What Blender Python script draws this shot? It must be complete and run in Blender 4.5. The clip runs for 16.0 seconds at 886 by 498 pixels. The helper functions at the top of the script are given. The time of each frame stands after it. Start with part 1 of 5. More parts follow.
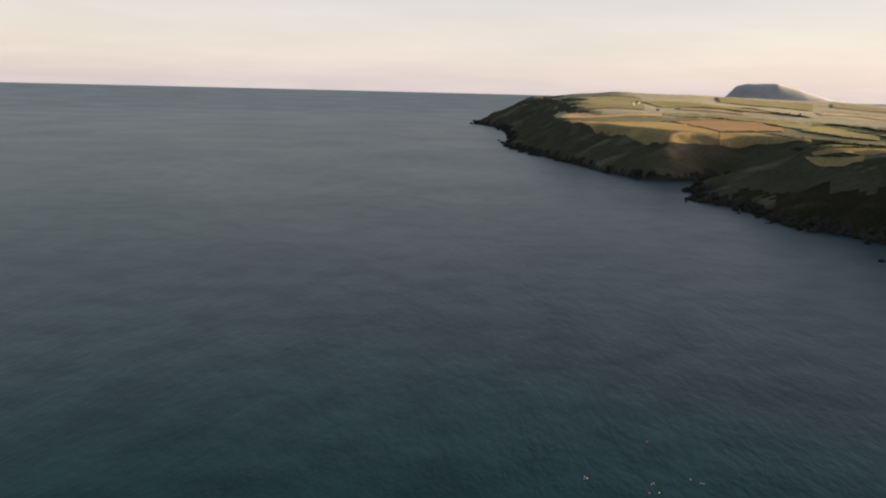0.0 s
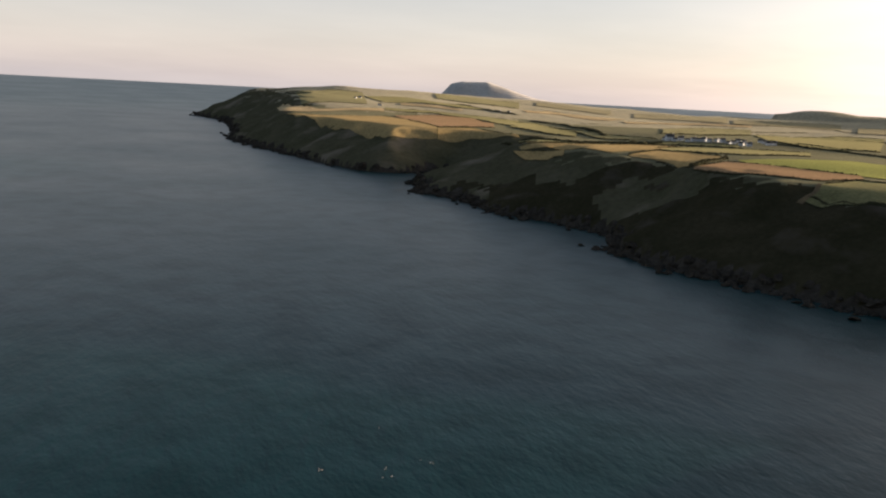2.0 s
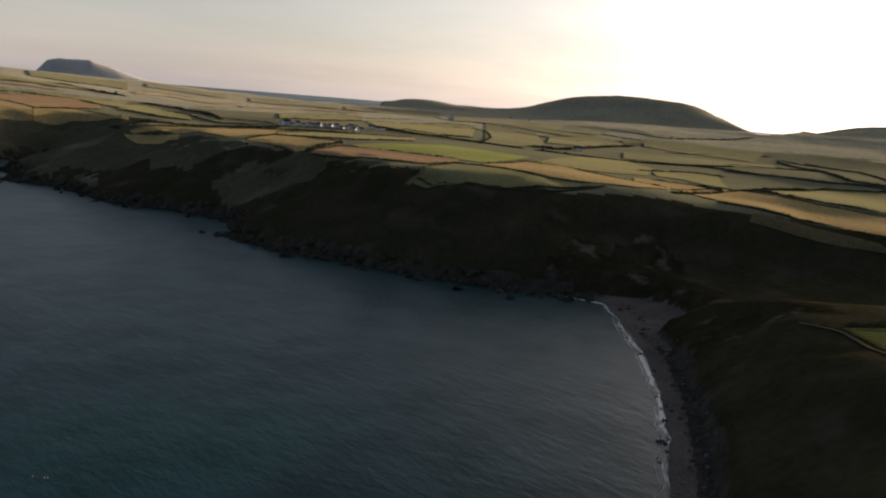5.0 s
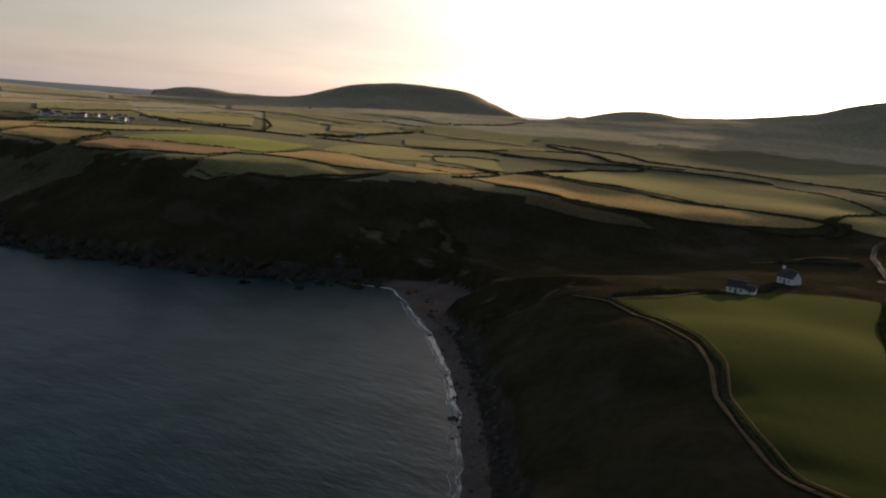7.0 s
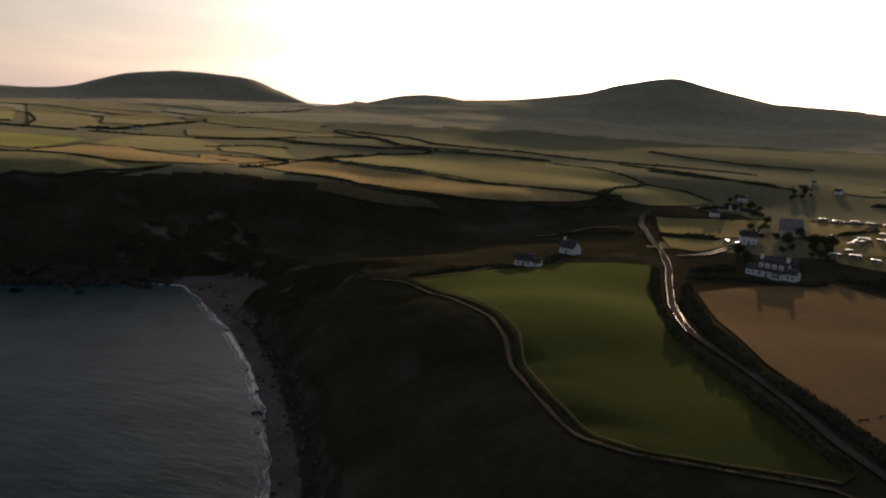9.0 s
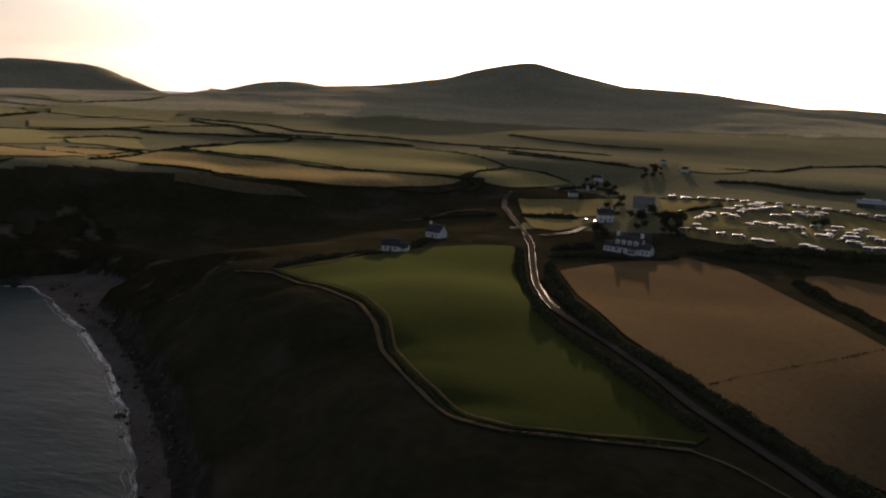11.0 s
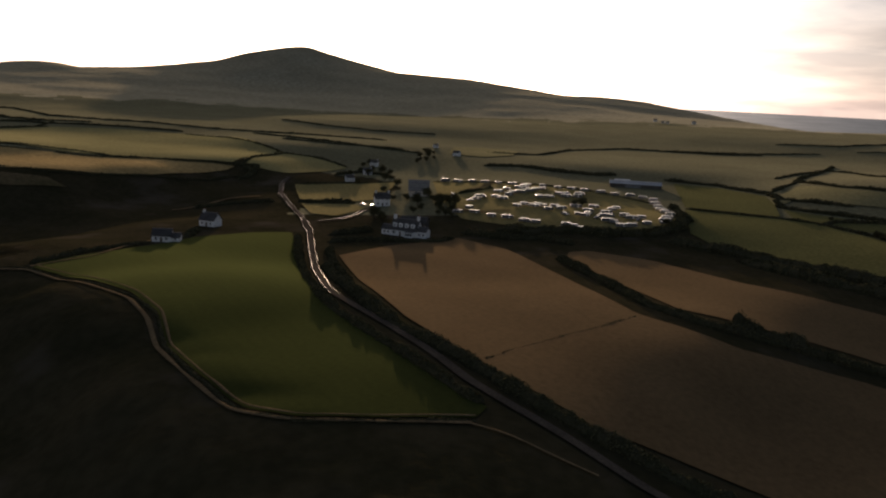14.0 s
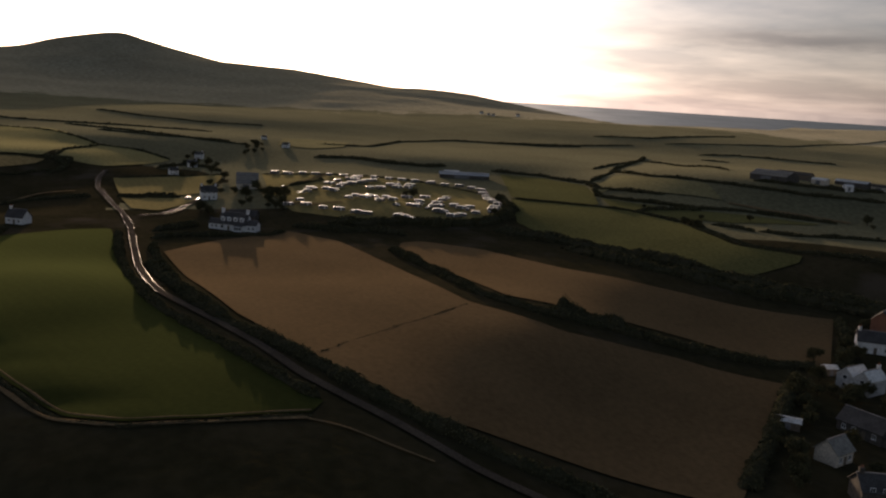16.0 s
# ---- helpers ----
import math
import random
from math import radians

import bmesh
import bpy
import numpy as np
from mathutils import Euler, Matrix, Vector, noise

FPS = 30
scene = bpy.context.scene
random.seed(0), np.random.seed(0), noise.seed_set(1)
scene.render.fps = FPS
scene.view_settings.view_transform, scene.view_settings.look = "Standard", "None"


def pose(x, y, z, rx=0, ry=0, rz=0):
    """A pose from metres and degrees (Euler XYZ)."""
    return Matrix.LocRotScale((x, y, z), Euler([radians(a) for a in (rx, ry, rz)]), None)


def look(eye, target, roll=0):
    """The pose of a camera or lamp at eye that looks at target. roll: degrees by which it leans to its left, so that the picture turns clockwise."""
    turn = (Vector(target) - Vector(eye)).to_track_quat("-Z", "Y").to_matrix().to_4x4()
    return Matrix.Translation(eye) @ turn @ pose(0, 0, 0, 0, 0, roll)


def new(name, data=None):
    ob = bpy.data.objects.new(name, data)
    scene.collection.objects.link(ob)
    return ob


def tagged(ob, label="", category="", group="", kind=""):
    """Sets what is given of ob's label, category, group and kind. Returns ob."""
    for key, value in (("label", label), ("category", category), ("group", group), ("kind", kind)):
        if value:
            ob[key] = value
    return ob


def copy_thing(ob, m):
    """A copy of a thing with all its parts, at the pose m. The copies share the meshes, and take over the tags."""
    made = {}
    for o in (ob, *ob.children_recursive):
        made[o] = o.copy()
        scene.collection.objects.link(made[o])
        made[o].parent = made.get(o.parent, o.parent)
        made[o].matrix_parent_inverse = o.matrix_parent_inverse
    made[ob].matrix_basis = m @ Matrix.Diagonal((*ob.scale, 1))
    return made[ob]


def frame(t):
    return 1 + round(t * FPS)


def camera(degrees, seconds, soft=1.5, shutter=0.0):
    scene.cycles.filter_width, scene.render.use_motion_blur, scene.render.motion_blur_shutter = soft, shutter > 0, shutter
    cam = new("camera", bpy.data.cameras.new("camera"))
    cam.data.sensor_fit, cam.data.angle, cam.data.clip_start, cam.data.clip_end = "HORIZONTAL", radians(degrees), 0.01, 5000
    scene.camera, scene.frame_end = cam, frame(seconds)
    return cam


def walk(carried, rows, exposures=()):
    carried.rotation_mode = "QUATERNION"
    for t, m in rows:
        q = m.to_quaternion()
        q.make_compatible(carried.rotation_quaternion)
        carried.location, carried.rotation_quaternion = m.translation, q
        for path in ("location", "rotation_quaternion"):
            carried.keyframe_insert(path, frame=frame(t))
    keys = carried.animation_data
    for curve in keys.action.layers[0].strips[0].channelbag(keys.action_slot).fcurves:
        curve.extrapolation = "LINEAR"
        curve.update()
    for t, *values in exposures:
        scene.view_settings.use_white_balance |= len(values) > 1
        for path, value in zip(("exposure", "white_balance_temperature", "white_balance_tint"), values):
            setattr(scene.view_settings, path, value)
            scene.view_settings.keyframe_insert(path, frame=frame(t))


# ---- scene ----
# The drone hangs in one spot 90 m above the sea and turns to its right.
EYE = Vector((0.0, 0.0, 90.0))


def heading(az, tilt, lean):
    """The pose at EYE for a compass bearing (clockwise from +y), a tilt and a lean in degrees."""
    a, p = radians(az), radians(tilt)
    way = Vector((math.sin(a) * math.cos(p), math.cos(a) * math.cos(p), math.sin(p)))
    return look(EYE, EYE + way * 100, lean)


cam = camera(54.24, 16.0, soft=2.2)
TURN = [
    (0.0, -2.25, -10.55, 1.45),
    (0.5, 2.37, -10.52, 1.93),
    (1.0, 6.97, -10.44, 2.16),
    (1.5, 11.64, -10.36, 2.57),
    (2.0, 15.92, -10.29, 2.99),
    (2.5, 20.35, -10.22, 3.37),
    (3.0, 24.77, -10.11, 3.69),
    (3.5, 28.97, -9.99, 4.03),
    (4.0, 33.12, -9.84, 4.27),
    (4.2, 34.74, -9.80, 4.35),
    (6.3, 50.21, -9.43, 4.63),
    (6.5, 51.61, -9.40, 4.55),
    (7.0, 55.13, -9.35, 4.29),
    (7.5, 58.62, -9.34, 3.92),
    (8.0, 62.07, -9.34, 3.59),
    (8.5, 65.44, -9.38, 3.21),
    (9.0, 68.84, -9.44, 2.95),
    (9.2, 70.18, -9.47, 2.86),
    (11.3, 79.17, -10.03, 2.33),
    (11.5, 80.23, -10.06, 2.39),
    (12.0, 82.90, -10.11, 2.58),
    (12.5, 85.63, -10.15, 2.81),
    (13.0, 88.18, -10.18, 2.84),
    (13.5, 90.44, -10.24, 2.88),
    (14.0, 92.60, -10.29, 2.92),
    (14.5, 95.06, -10.30, 3.10),
    (15.0, 97.75, -10.30, 3.27),
    (15.5, 100.77, -10.26, 3.46),
    (16.0, 103.84, -10.21, 3.59),
]
EXPOSURES = [(0.0, 1.0, 6750, 15), (1.5, 0.95, 6700, 15), (3.5, 0.62, 6450, 12), (6.5, 0.2, 6600, 14), (9.0, -0.06, 6850, 18),
             (12.5, -0.15, 6900, 19), (16.0, -0.15, 6900, 19)]
walk(cam, [(t, heading(az, tilt, lean)) for t, az, tilt, lean in TURN], EXPOSURES)
# ---- light: a low evening sun behind the hills, in thin haze ----
SUN_BEARING, SUN_HEIGHT = 88.5, 5.4

world = bpy.data.worlds.new("evening_sky")
scene.world = world
world.use_nodes = True
tree = world.node_tree
tree.nodes.clear()
sky = tree.nodes.new("ShaderNodeTexSky")
sky.sky_type, sky.sun_disc = "NISHITA", False
sky.sun_elevation, sky.sun_rotation = radians(SUN_HEIGHT), radians(SUN_BEARING)
sky.air_density, sky.dust_density, sky.ozone_density, sky.altitude = 1.0, 1.0, 1.0, 50


def node(kind, **settings):
    n = tree.nodes.new(kind)
    for name, value in settings.items():
        n.inputs[name].default_value = value
    return n


def maths(operation, first, second):
    """A maths node of two sockets or numbers; returns its result."""
    n = tree.nodes.new("ShaderNodeMath")
    n.operation = operation
    for socket, value in zip(n.inputs, (first, second)):
        if isinstance(value, (int, float)):
            socket.default_value = value
        else:
            tree.links.new(value, socket)
    return n.outputs[0]


coords = node("ShaderNodeTexCoord")
split = node("ShaderNodeSeparateXYZ")
tree.links.new(coords.outputs["Generated"], split.inputs[0])
b, e = radians(SUN_BEARING), radians(SUN_HEIGHT)
toward = node("ShaderNodeVectorMath")
toward.operation = "DOT_PRODUCT"
toward.inputs[1].default_value = (math.sin(b) * math.cos(e), math.cos(b) * math.cos(e), math.sin(e))
tree.links.new(coords.outputs["Generated"], toward.inputs[0])
near_sun = toward.outputs["Value"]
# haze: pale all round, brighter towards the sun, glaring about it
wide = maths("POWER", maths("MULTIPLY_ADD", near_sun, 0.5), 15.0)
wide.node.inputs[0].links[0].from_node.inputs[2].default_value = 0.5
glare = maths("POWER", maths("MAXIMUM", near_sun, 0.0), 26.0)
above = maths("MAXIMUM", split.outputs["Z"], 0.0)
thin = maths("DIVIDE", 1.0, maths("ADD", 1.0, maths("POWER", maths("DIVIDE", above, 0.165), 2.4)))


def tinted(colour, amount):
    n = node("ShaderNodeMix")
    n.data_type, n.blend_type = "RGBA", "MULTIPLY"
    n.inputs["Factor"].default_value = 1.0
    n.inputs["A"].default_value = (*colour, 1)
    tree.links.new(amount, n.inputs["B"])
    return n.outputs["Result"]


def added(first, second):
    n = node("ShaderNodeMix")
    n.data_type, n.blend_type = "RGBA", "ADD"
    n.inputs["Factor"].default_value = 1.0
    tree.links.new(first, n.inputs["A"])
    tree.links.new(second, n.inputs["B"])
    return n.outputs["Result"]


tall_glow = maths("DIVIDE", 1.0, maths("ADD", 1.0, maths("POWER", maths("DIVIDE", above, 0.42), 2.0)))
HAZE = added(added(tinted((0.305, 0.295, 0.315), thin), tinted((0.072, 0.10, 0.145), maths("SUBTRACT", 1.0, thin))),
             added(tinted((2.9, 2.4, 2.05), maths("MULTIPLY", wide, tall_glow)), tinted((7.5, 6.3, 4.6), glare)))
# thin grey cloud in drawn-out banks
lift = maths("ADD", above, 0.10)
plane = node("ShaderNodeCombineXYZ")
tree.links.new(maths("DIVIDE", split.outputs["X"], lift), plane.inputs["X"])
tree.links.new(maths("DIVIDE", split.outputs["Y"], lift), plane.inputs["Y"])
puffs = node("ShaderNodeTexNoise", Scale=0.42, Detail=7.0, Roughness=0.55)
tree.links.new(plane.outputs[0], puffs.inputs["Vector"])
ramp = node("ShaderNodeMapRange")
ramp.inputs["From Min"].default_value, ramp.inputs["From Max"].default_value = 0.38, 0.60
tree.links.new(puffs.outputs["Fac"], ramp.inputs["Value"])
cloudy = node("ShaderNodeMix")
cloudy.data_type, cloudy.blend_type = "RGBA", "MULTIPLY"
tree.links.new(maths("MULTIPLY", ramp.outputs[0], maths("MAXIMUM", 0.0, maths("SUBTRACT", 0.75, maths("MULTIPLY", split.outputs["Y"], 0.58)))), cloudy.inputs["Factor"])
tree.links.new(HAZE, cloudy.inputs["A"])
cloudy.inputs["B"].default_value = (0.42, 0.48, 0.59, 1)
# a thin grey veil south of the sun, with one long dark bank low in it
compass = maths("MULTIPLY", maths("ARCTAN2", split.outputs["X"], split.outputs["Y"]), 57.2958)
veil = node("ShaderNodeMapRange")
veil.interpolation_type = "SMOOTHSTEP"
for name, value in (("From Min", 97.0), ("From Max", 117.0), ("To Max", 0.62)):
    veil.inputs[name].default_value = value
tree.links.new(compass, veil.inputs["Value"])
across = maths("POWER", maths("DIVIDE", maths("SUBTRACT", compass, 125.0), 8.5), 2.0)
wisps = node("ShaderNodeTexNoise", Scale=1.3, Detail=6.0, Roughness=0.6)
tree.links.new(plane.outputs[0], wisps.inputs["Vector"])
ragged_height = maths("ADD", split.outputs["Z"], maths("MULTIPLY", maths("SUBTRACT", wisps.outputs["Fac"], 0.5), 0.03))
along = maths("POWER", maths("DIVIDE", maths("ABSOLUTE", maths("SUBTRACT", ragged_height, 0.077), 0.0), 0.013), 2.0)
bank = maths("MULTIPLY", maths("POWER", 2.718, maths("MULTIPLY", maths("ADD", across, along), -1.0)), 0.9)
veiled = added(cloudy.outputs["Result"], tinted((0.05, 0.05, 0.05), sky.outputs[0]))
for amount, colour in ((maths("MULTIPLY", veil.outputs[0], maths("ADD", 0.55, maths("MULTIPLY", wisps.outputs["Fac"], 0.8))), (0.50, 0.57, 0.64, 1)), (bank, (0.40, 0.41, 0.44, 1))):
    layer = node("ShaderNodeMix")
    layer.data_type, layer.blend_type = "RGBA", "MULTIPLY"
    tree.links.new(amount, layer.inputs["Factor"])
    tree.links.new(veiled, layer.inputs["A"])
    layer.inputs["B"].default_value = colour
    veiled = layer.outputs["Result"]
pale = node("ShaderNodeBackground", Strength=1.0)
tree.links.new(veiled, pale.inputs["Color"])
out = tree.nodes.new("ShaderNodeOutputWorld")
tree.links.new(pale.outputs[0], out.inputs[0])

sun_data = bpy.data.lights.new("sun", "SUN")
sun_data.energy, sun_data.angle, sun_data.color = 5.0, radians(0.6), (1.0, 0.77, 0.53)
sun = new("sun", sun_data)
sun.matrix_world = look((math.sin(b) * math.cos(e) * 300, math.cos(b) * math.cos(e) * 300, math.sin(e) * 300 + 90), (0, 0, 90))
# ---- materials ----
def material(name, colour, second=None, grain=1.0, patch=20.0, rough=0.9, bump=0.0, metal=0.0, sheen=0.0, mix=(0.35, 0.65), third=None, spread=0.0, spec=0.0, rows=None, contrast=(0.72, 1.25)):
    """A surface of two tones: fine grain and broad patches, in metres. spread: how far pieces differ from one another."""
    m = bpy.data.materials.new(name)
    m.use_nodes = True
    t = m.node_tree
    shader = t.nodes["Principled BSDF"]
    shader.inputs["Roughness"].default_value, shader.inputs["Metallic"].default_value = rough, metal
    shader.inputs["Sheen Weight"].default_value, shader.inputs["Sheen Roughness"].default_value = sheen, 0.5
    shader.inputs["Sheen Tint"].default_value = (*[0.12 + 0.75 * c / max(colour) for c in colour], 1)
    shader.inputs["Specular IOR Level"].default_value = spec
    geo = t.nodes.new("ShaderNodeNewGeometry")
    second = second or tuple(c * 0.75 for c in colour)
    fields = []
    for size, detail in ((patch, 5.0), (grain, 4.0)):
        n = t.nodes.new("ShaderNodeTexNoise")
        n.inputs["Scale"].default_value, n.inputs["Detail"].default_value = 1.0 / size, detail
        t.links.new(geo.outputs["Position"], n.inputs["Vector"])
        fields.append(n)
    level = t.nodes.new("ShaderNodeMapRange")
    level.inputs["From Min"].default_value, level.inputs["From Max"].default_value = mix
    t.links.new(fields[0].outputs["Fac"], level.inputs["Value"])
    tone = t.nodes.new("ShaderNodeMix")
    tone.data_type = "RGBA"
    t.links.new(level.outputs[0], tone.inputs["Factor"])
    tone.inputs["A"].default_value, tone.inputs["B"].default_value = (*colour, 1), (*second, 1)
    fine = t.nodes.new("ShaderNodeMapRange")
    fine.inputs["From Min"].default_value, fine.inputs["From Max"].default_value = 0.3, 0.7
    fine.inputs["To Min"].default_value, fine.inputs["To Max"].default_value = contrast
    t.links.new(fields[1].outputs["Fac"], fine.inputs["Value"])
    grainy = t.nodes.new("ShaderNodeMix")
    grainy.data_type, grainy.blend_type = "RGBA", "MULTIPLY"
    grainy.inputs["Factor"].default_value = 1.0
    t.links.new(tone.outputs["Result"], grainy.inputs["A"])
    t.links.new(fine.outputs[0], grainy.inputs["B"])
    last = grainy.outputs["Result"]
    if third:
        bare = t.nodes.new("ShaderNodeTexNoise")
        bare.inputs["Scale"].default_value, bare.inputs["Detail"].default_value = 1.0 / (1.3 * patch), 6.0
        shift = t.nodes.new("ShaderNodeVectorMath")
        shift.inputs[1].default_value = (311.0, 97.0, 55.0)
        t.links.new(geo.outputs["Position"], shift.inputs[0])
        t.links.new(shift.outputs[0], bare.inputs["Vector"])
        worn = t.nodes.new("ShaderNodeMapRange")
        worn.inputs["From Min"].default_value, worn.inputs["From Max"].default_value = 0.57, 0.70
        t.links.new(bare.outputs["Fac"], worn.inputs["Value"])
        patchy = t.nodes.new("ShaderNodeMix")
        patchy.data_type = "RGBA"
        t.links.new(worn.outputs[0], patchy.inputs["Factor"])
        t.links.new(last, patchy.inputs["A"])
        patchy.inputs["B"].default_value = (*third, 1)
        last = patchy.outputs["Result"]
    if rows:
        # drill or mowing rows: turn in degrees, spacing in metres
        turn = t.nodes.new("ShaderNodeMapping")
        turn.inputs["Rotation"].default_value = (0, 0, radians(rows[0]))
        t.links.new(geo.outputs["Position"], turn.inputs["Vector"])
        wave = t.nodes.new("ShaderNodeTexWave")
        wave.inputs["Scale"].default_value = 0.314 / rows[1]
        wave.inputs["Distortion"].default_value, wave.inputs["Detail"].default_value = 5.0, 3.0
        wave.inputs["Detail Scale"].default_value = 0.4
        t.links.new(turn.outputs[0], wave.inputs["Vector"])
        soft = t.nodes.new("ShaderNodeMapRange")
        soft.inputs["To Min"].default_value, soft.inputs["To Max"].default_value = 0.965, 1.03
        t.links.new(wave.outputs["Fac"], soft.inputs["Value"])
        lined = t.nodes.new("ShaderNodeMix")
        lined.data_type, lined.blend_type = "RGBA", "MULTIPLY"
        lined.inputs["Factor"].default_value = 1.0
        t.links.new(last, lined.inputs["A"])
        t.links.new(soft.outputs[0], lined.inputs["B"])
        last = lined.outputs["Result"]
    if spread:
        info = t.nodes.new("ShaderNodeObjectInfo")
        vary = t.nodes.new("ShaderNodeMapRange")
        vary.inputs["To Min"].default_value, vary.inputs["To Max"].default_value = 1 - spread, 1 + spread
        t.links.new(info.outputs["Random"], vary.inputs["Value"])
        each = t.nodes.new("ShaderNodeMix")
        each.data_type, each.blend_type = "RGBA", "MULTIPLY"
        each.inputs["Factor"].default_value = 1.0
        t.links.new(last, each.inputs["A"])
        t.links.new(vary.outputs[0], each.inputs["B"])
        last = each.outputs["Result"]
    t.links.new(last, shader.inputs["Base Color"])
    if bump:
        relief = t.nodes.new("ShaderNodeBump")
        relief.inputs["Strength"].default_value, relief.inputs["Distance"].default_value = 0.8, bump
        t.links.new(fields[1].outputs["Fac"], relief.inputs["Height"])
        t.links.new(relief.outputs[0], shader.inputs["Normal"])
    return m


def sea_material():
    m = bpy.data.materials.new("sea_water")
    m.use_nodes = True
    t = m.node_tree
    shader = t.nodes["Principled BSDF"]
    shader.inputs["Roughness"].default_value = 0.22
    shader.inputs["IOR"].default_value = 1.33
    shader.inputs["Specular IOR Level"].default_value = 0.24
    geo = t.nodes.new("ShaderNodeNewGeometry")
    broad = t.nodes.new("ShaderNodeTexNoise")
    broad.inputs["Scale"].default_value, broad.inputs["Detail"].default_value = 0.006, 5.0
    t.links.new(geo.outputs["Position"], broad.inputs["Vector"])
    tone = t.nodes.new("ShaderNodeMix")
    tone.data_type = "RGBA"
    tone.inputs["A"].default_value, tone.inputs["B"].default_value = (0.0008, 0.019, 0.023, 1), (0.0018, 0.032, 0.031, 1)
    t.links.new(broad.outputs["Fac"], tone.inputs["Factor"])
    # cat's-paws: darker patches where gusts ruffle the water
    paws = t.nodes.new("ShaderNodeTexNoise")
    paws.inputs["Scale"].default_value, paws.inputs["Detail"].default_value = 0.045, 6.0
    t.links.new(geo.outputs["Position"], paws.inputs["Vector"])
    for low, high, target in ((0.84, 1.12, None), (0.15, 0.22, "Specular IOR Level")):
        level = t.nodes.new("ShaderNodeMapRange")
        for name, value in (("From Min", 0.36), ("From Max", 0.60), ("To Min", low), ("To Max", high)):
            level.inputs[name].default_value = value
        t.links.new(paws.outputs["Fac"], level.inputs["Value"])
        if target:
            t.links.new(level.outputs[0], shader.inputs[target])
        else:
            dappled = t.nodes.new("ShaderNodeMix")
            dappled.data_type, dappled.blend_type = "RGBA", "MULTIPLY"
            dappled.inputs["Factor"].default_value = 1.0
            t.links.new(tone.outputs["Result"], dappled.inputs["A"])
            t.links.new(level.outputs[0], dappled.inputs["B"])
            t.links.new(dappled.outputs["Result"], shader.inputs["Base Color"])
    # wind ripples, chop and calmer lanes
    stretch = t.nodes.new("ShaderNodeMapping")
    stretch.inputs["Scale"].default_value = (1.0, 0.45, 1.0)
    stretch.inputs["Rotation"].default_value = (0, 0, radians(35))
    t.links.new(geo.outputs["Position"], stretch.inputs["Vector"])
    total = None
    for size, gain in ((0.9, 0.14), (2.4, 0.34), (6.0, 0.55), (26.0, 0.06)):
        n = t.nodes.new("ShaderNodeTexNoise")
        n.inputs["Scale"].default_value, n.inputs["Detail"].default_value = 1.0 / size, 3.0
        t.links.new(stretch.outputs[0], n.inputs["Vector"])
        g = t.nodes.new("ShaderNodeMath")
        g.operation, g.inputs[1].default_value = "MULTIPLY", gain
        t.links.new(n.outputs["Fac"], g.inputs[0])
        if total is None:
            total = g
        else:
            s = t.nodes.new("ShaderNodeMath")
            t.links.new(total.outputs[0], s.inputs[0])
            t.links.new(g.outputs[0], s.inputs[1])
            total = s
    relief = t.nodes.new("ShaderNodeBump")
    relief.inputs["Strength"].default_value, relief.inputs["Distance"].default_value = 0.7, 0.5
    t.links.new(total.outputs[0], relief.inputs["Height"])
    # bump fades away from the eye, so the far sea pales like haze
    eye_distance = t.nodes.new("ShaderNodeVectorMath")
    eye_distance.operation = "LENGTH"
    t.links.new(geo.outputs["Position"], eye_distance.inputs[0])
    far_smooth = t.nodes.new("ShaderNodeMapRange")
    for name, value in (("From Min", 350.0), ("From Max", 3200.0), ("To Min", 0.85), ("To Max", 0.10)):
        far_smooth.inputs[name].default_value = value
    t.links.new(eye_distance.outputs["Value"], far_smooth.inputs["Value"])
    t.links.new(far_smooth.outputs[0], relief.inputs["Strength"])
    t.links.new(relief.outputs[0], shader.inputs["Normal"])
    gust = t.nodes.new("ShaderNodeMapRange")
    gust.inputs["From Min"].default_value, gust.inputs["From Max"].default_value = 0.3, 0.7
    gust.inputs["To Min"].default_value, gust.inputs["To Max"].default_value = 0.29, 0.34
    t.links.new(broad.outputs["Fac"], gust.inputs["Value"])
    t.links.new(gust.outputs[0], shader.inputs["Roughness"])
    return m


SEA = sea_material()
GRASS = material("rough_grass", (0.110, 0.107, 0.066), (0.088, 0.0855, 0.053), grain=2.5, patch=60, bump=0.2, sheen=0.06)
# far moor and island: distance haze is put into their paler base colours
HAZED_MOOR = material("hazed_moor_grass", (0.208, 0.194, 0.137), (0.1664, 0.1552, 0.1096), grain=9.0, patch=140, bump=0.5, sheen=0.12)
HAZED_ISLE = material("hazed_island_rock", (0.45, 0.425, 0.3875), (0.35, 0.3313, 0.3), grain=12.0, patch=120, bump=0.2, sheen=0.3, contrast=(0.9, 1.1))
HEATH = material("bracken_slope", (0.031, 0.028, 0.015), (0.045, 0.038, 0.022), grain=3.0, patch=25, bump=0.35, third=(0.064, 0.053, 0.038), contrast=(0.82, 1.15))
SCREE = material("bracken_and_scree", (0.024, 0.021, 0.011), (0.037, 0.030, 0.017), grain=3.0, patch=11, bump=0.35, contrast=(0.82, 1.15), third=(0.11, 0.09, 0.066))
# turf of the far cliffs, lightened in colour to imitate haze
HAZED_TURF = material("hazed_cliff_turf", (0.060, 0.057, 0.032), (0.084, 0.075, 0.046), grain=4.0, patch=40, bump=0.3, third=(0.15, 0.125, 0.09), contrast=(0.85, 1.15))
ROCK = material("dark_sea_rock", (0.033, 0.028, 0.022), (0.058, 0.049, 0.039), grain=2.0, patch=9, bump=0.6)
SAND = material("wet_sand", (0.085, 0.070, 0.060), (0.12, 0.10, 0.086), grain=1.2, patch=14, rough=0.6, bump=0.05)
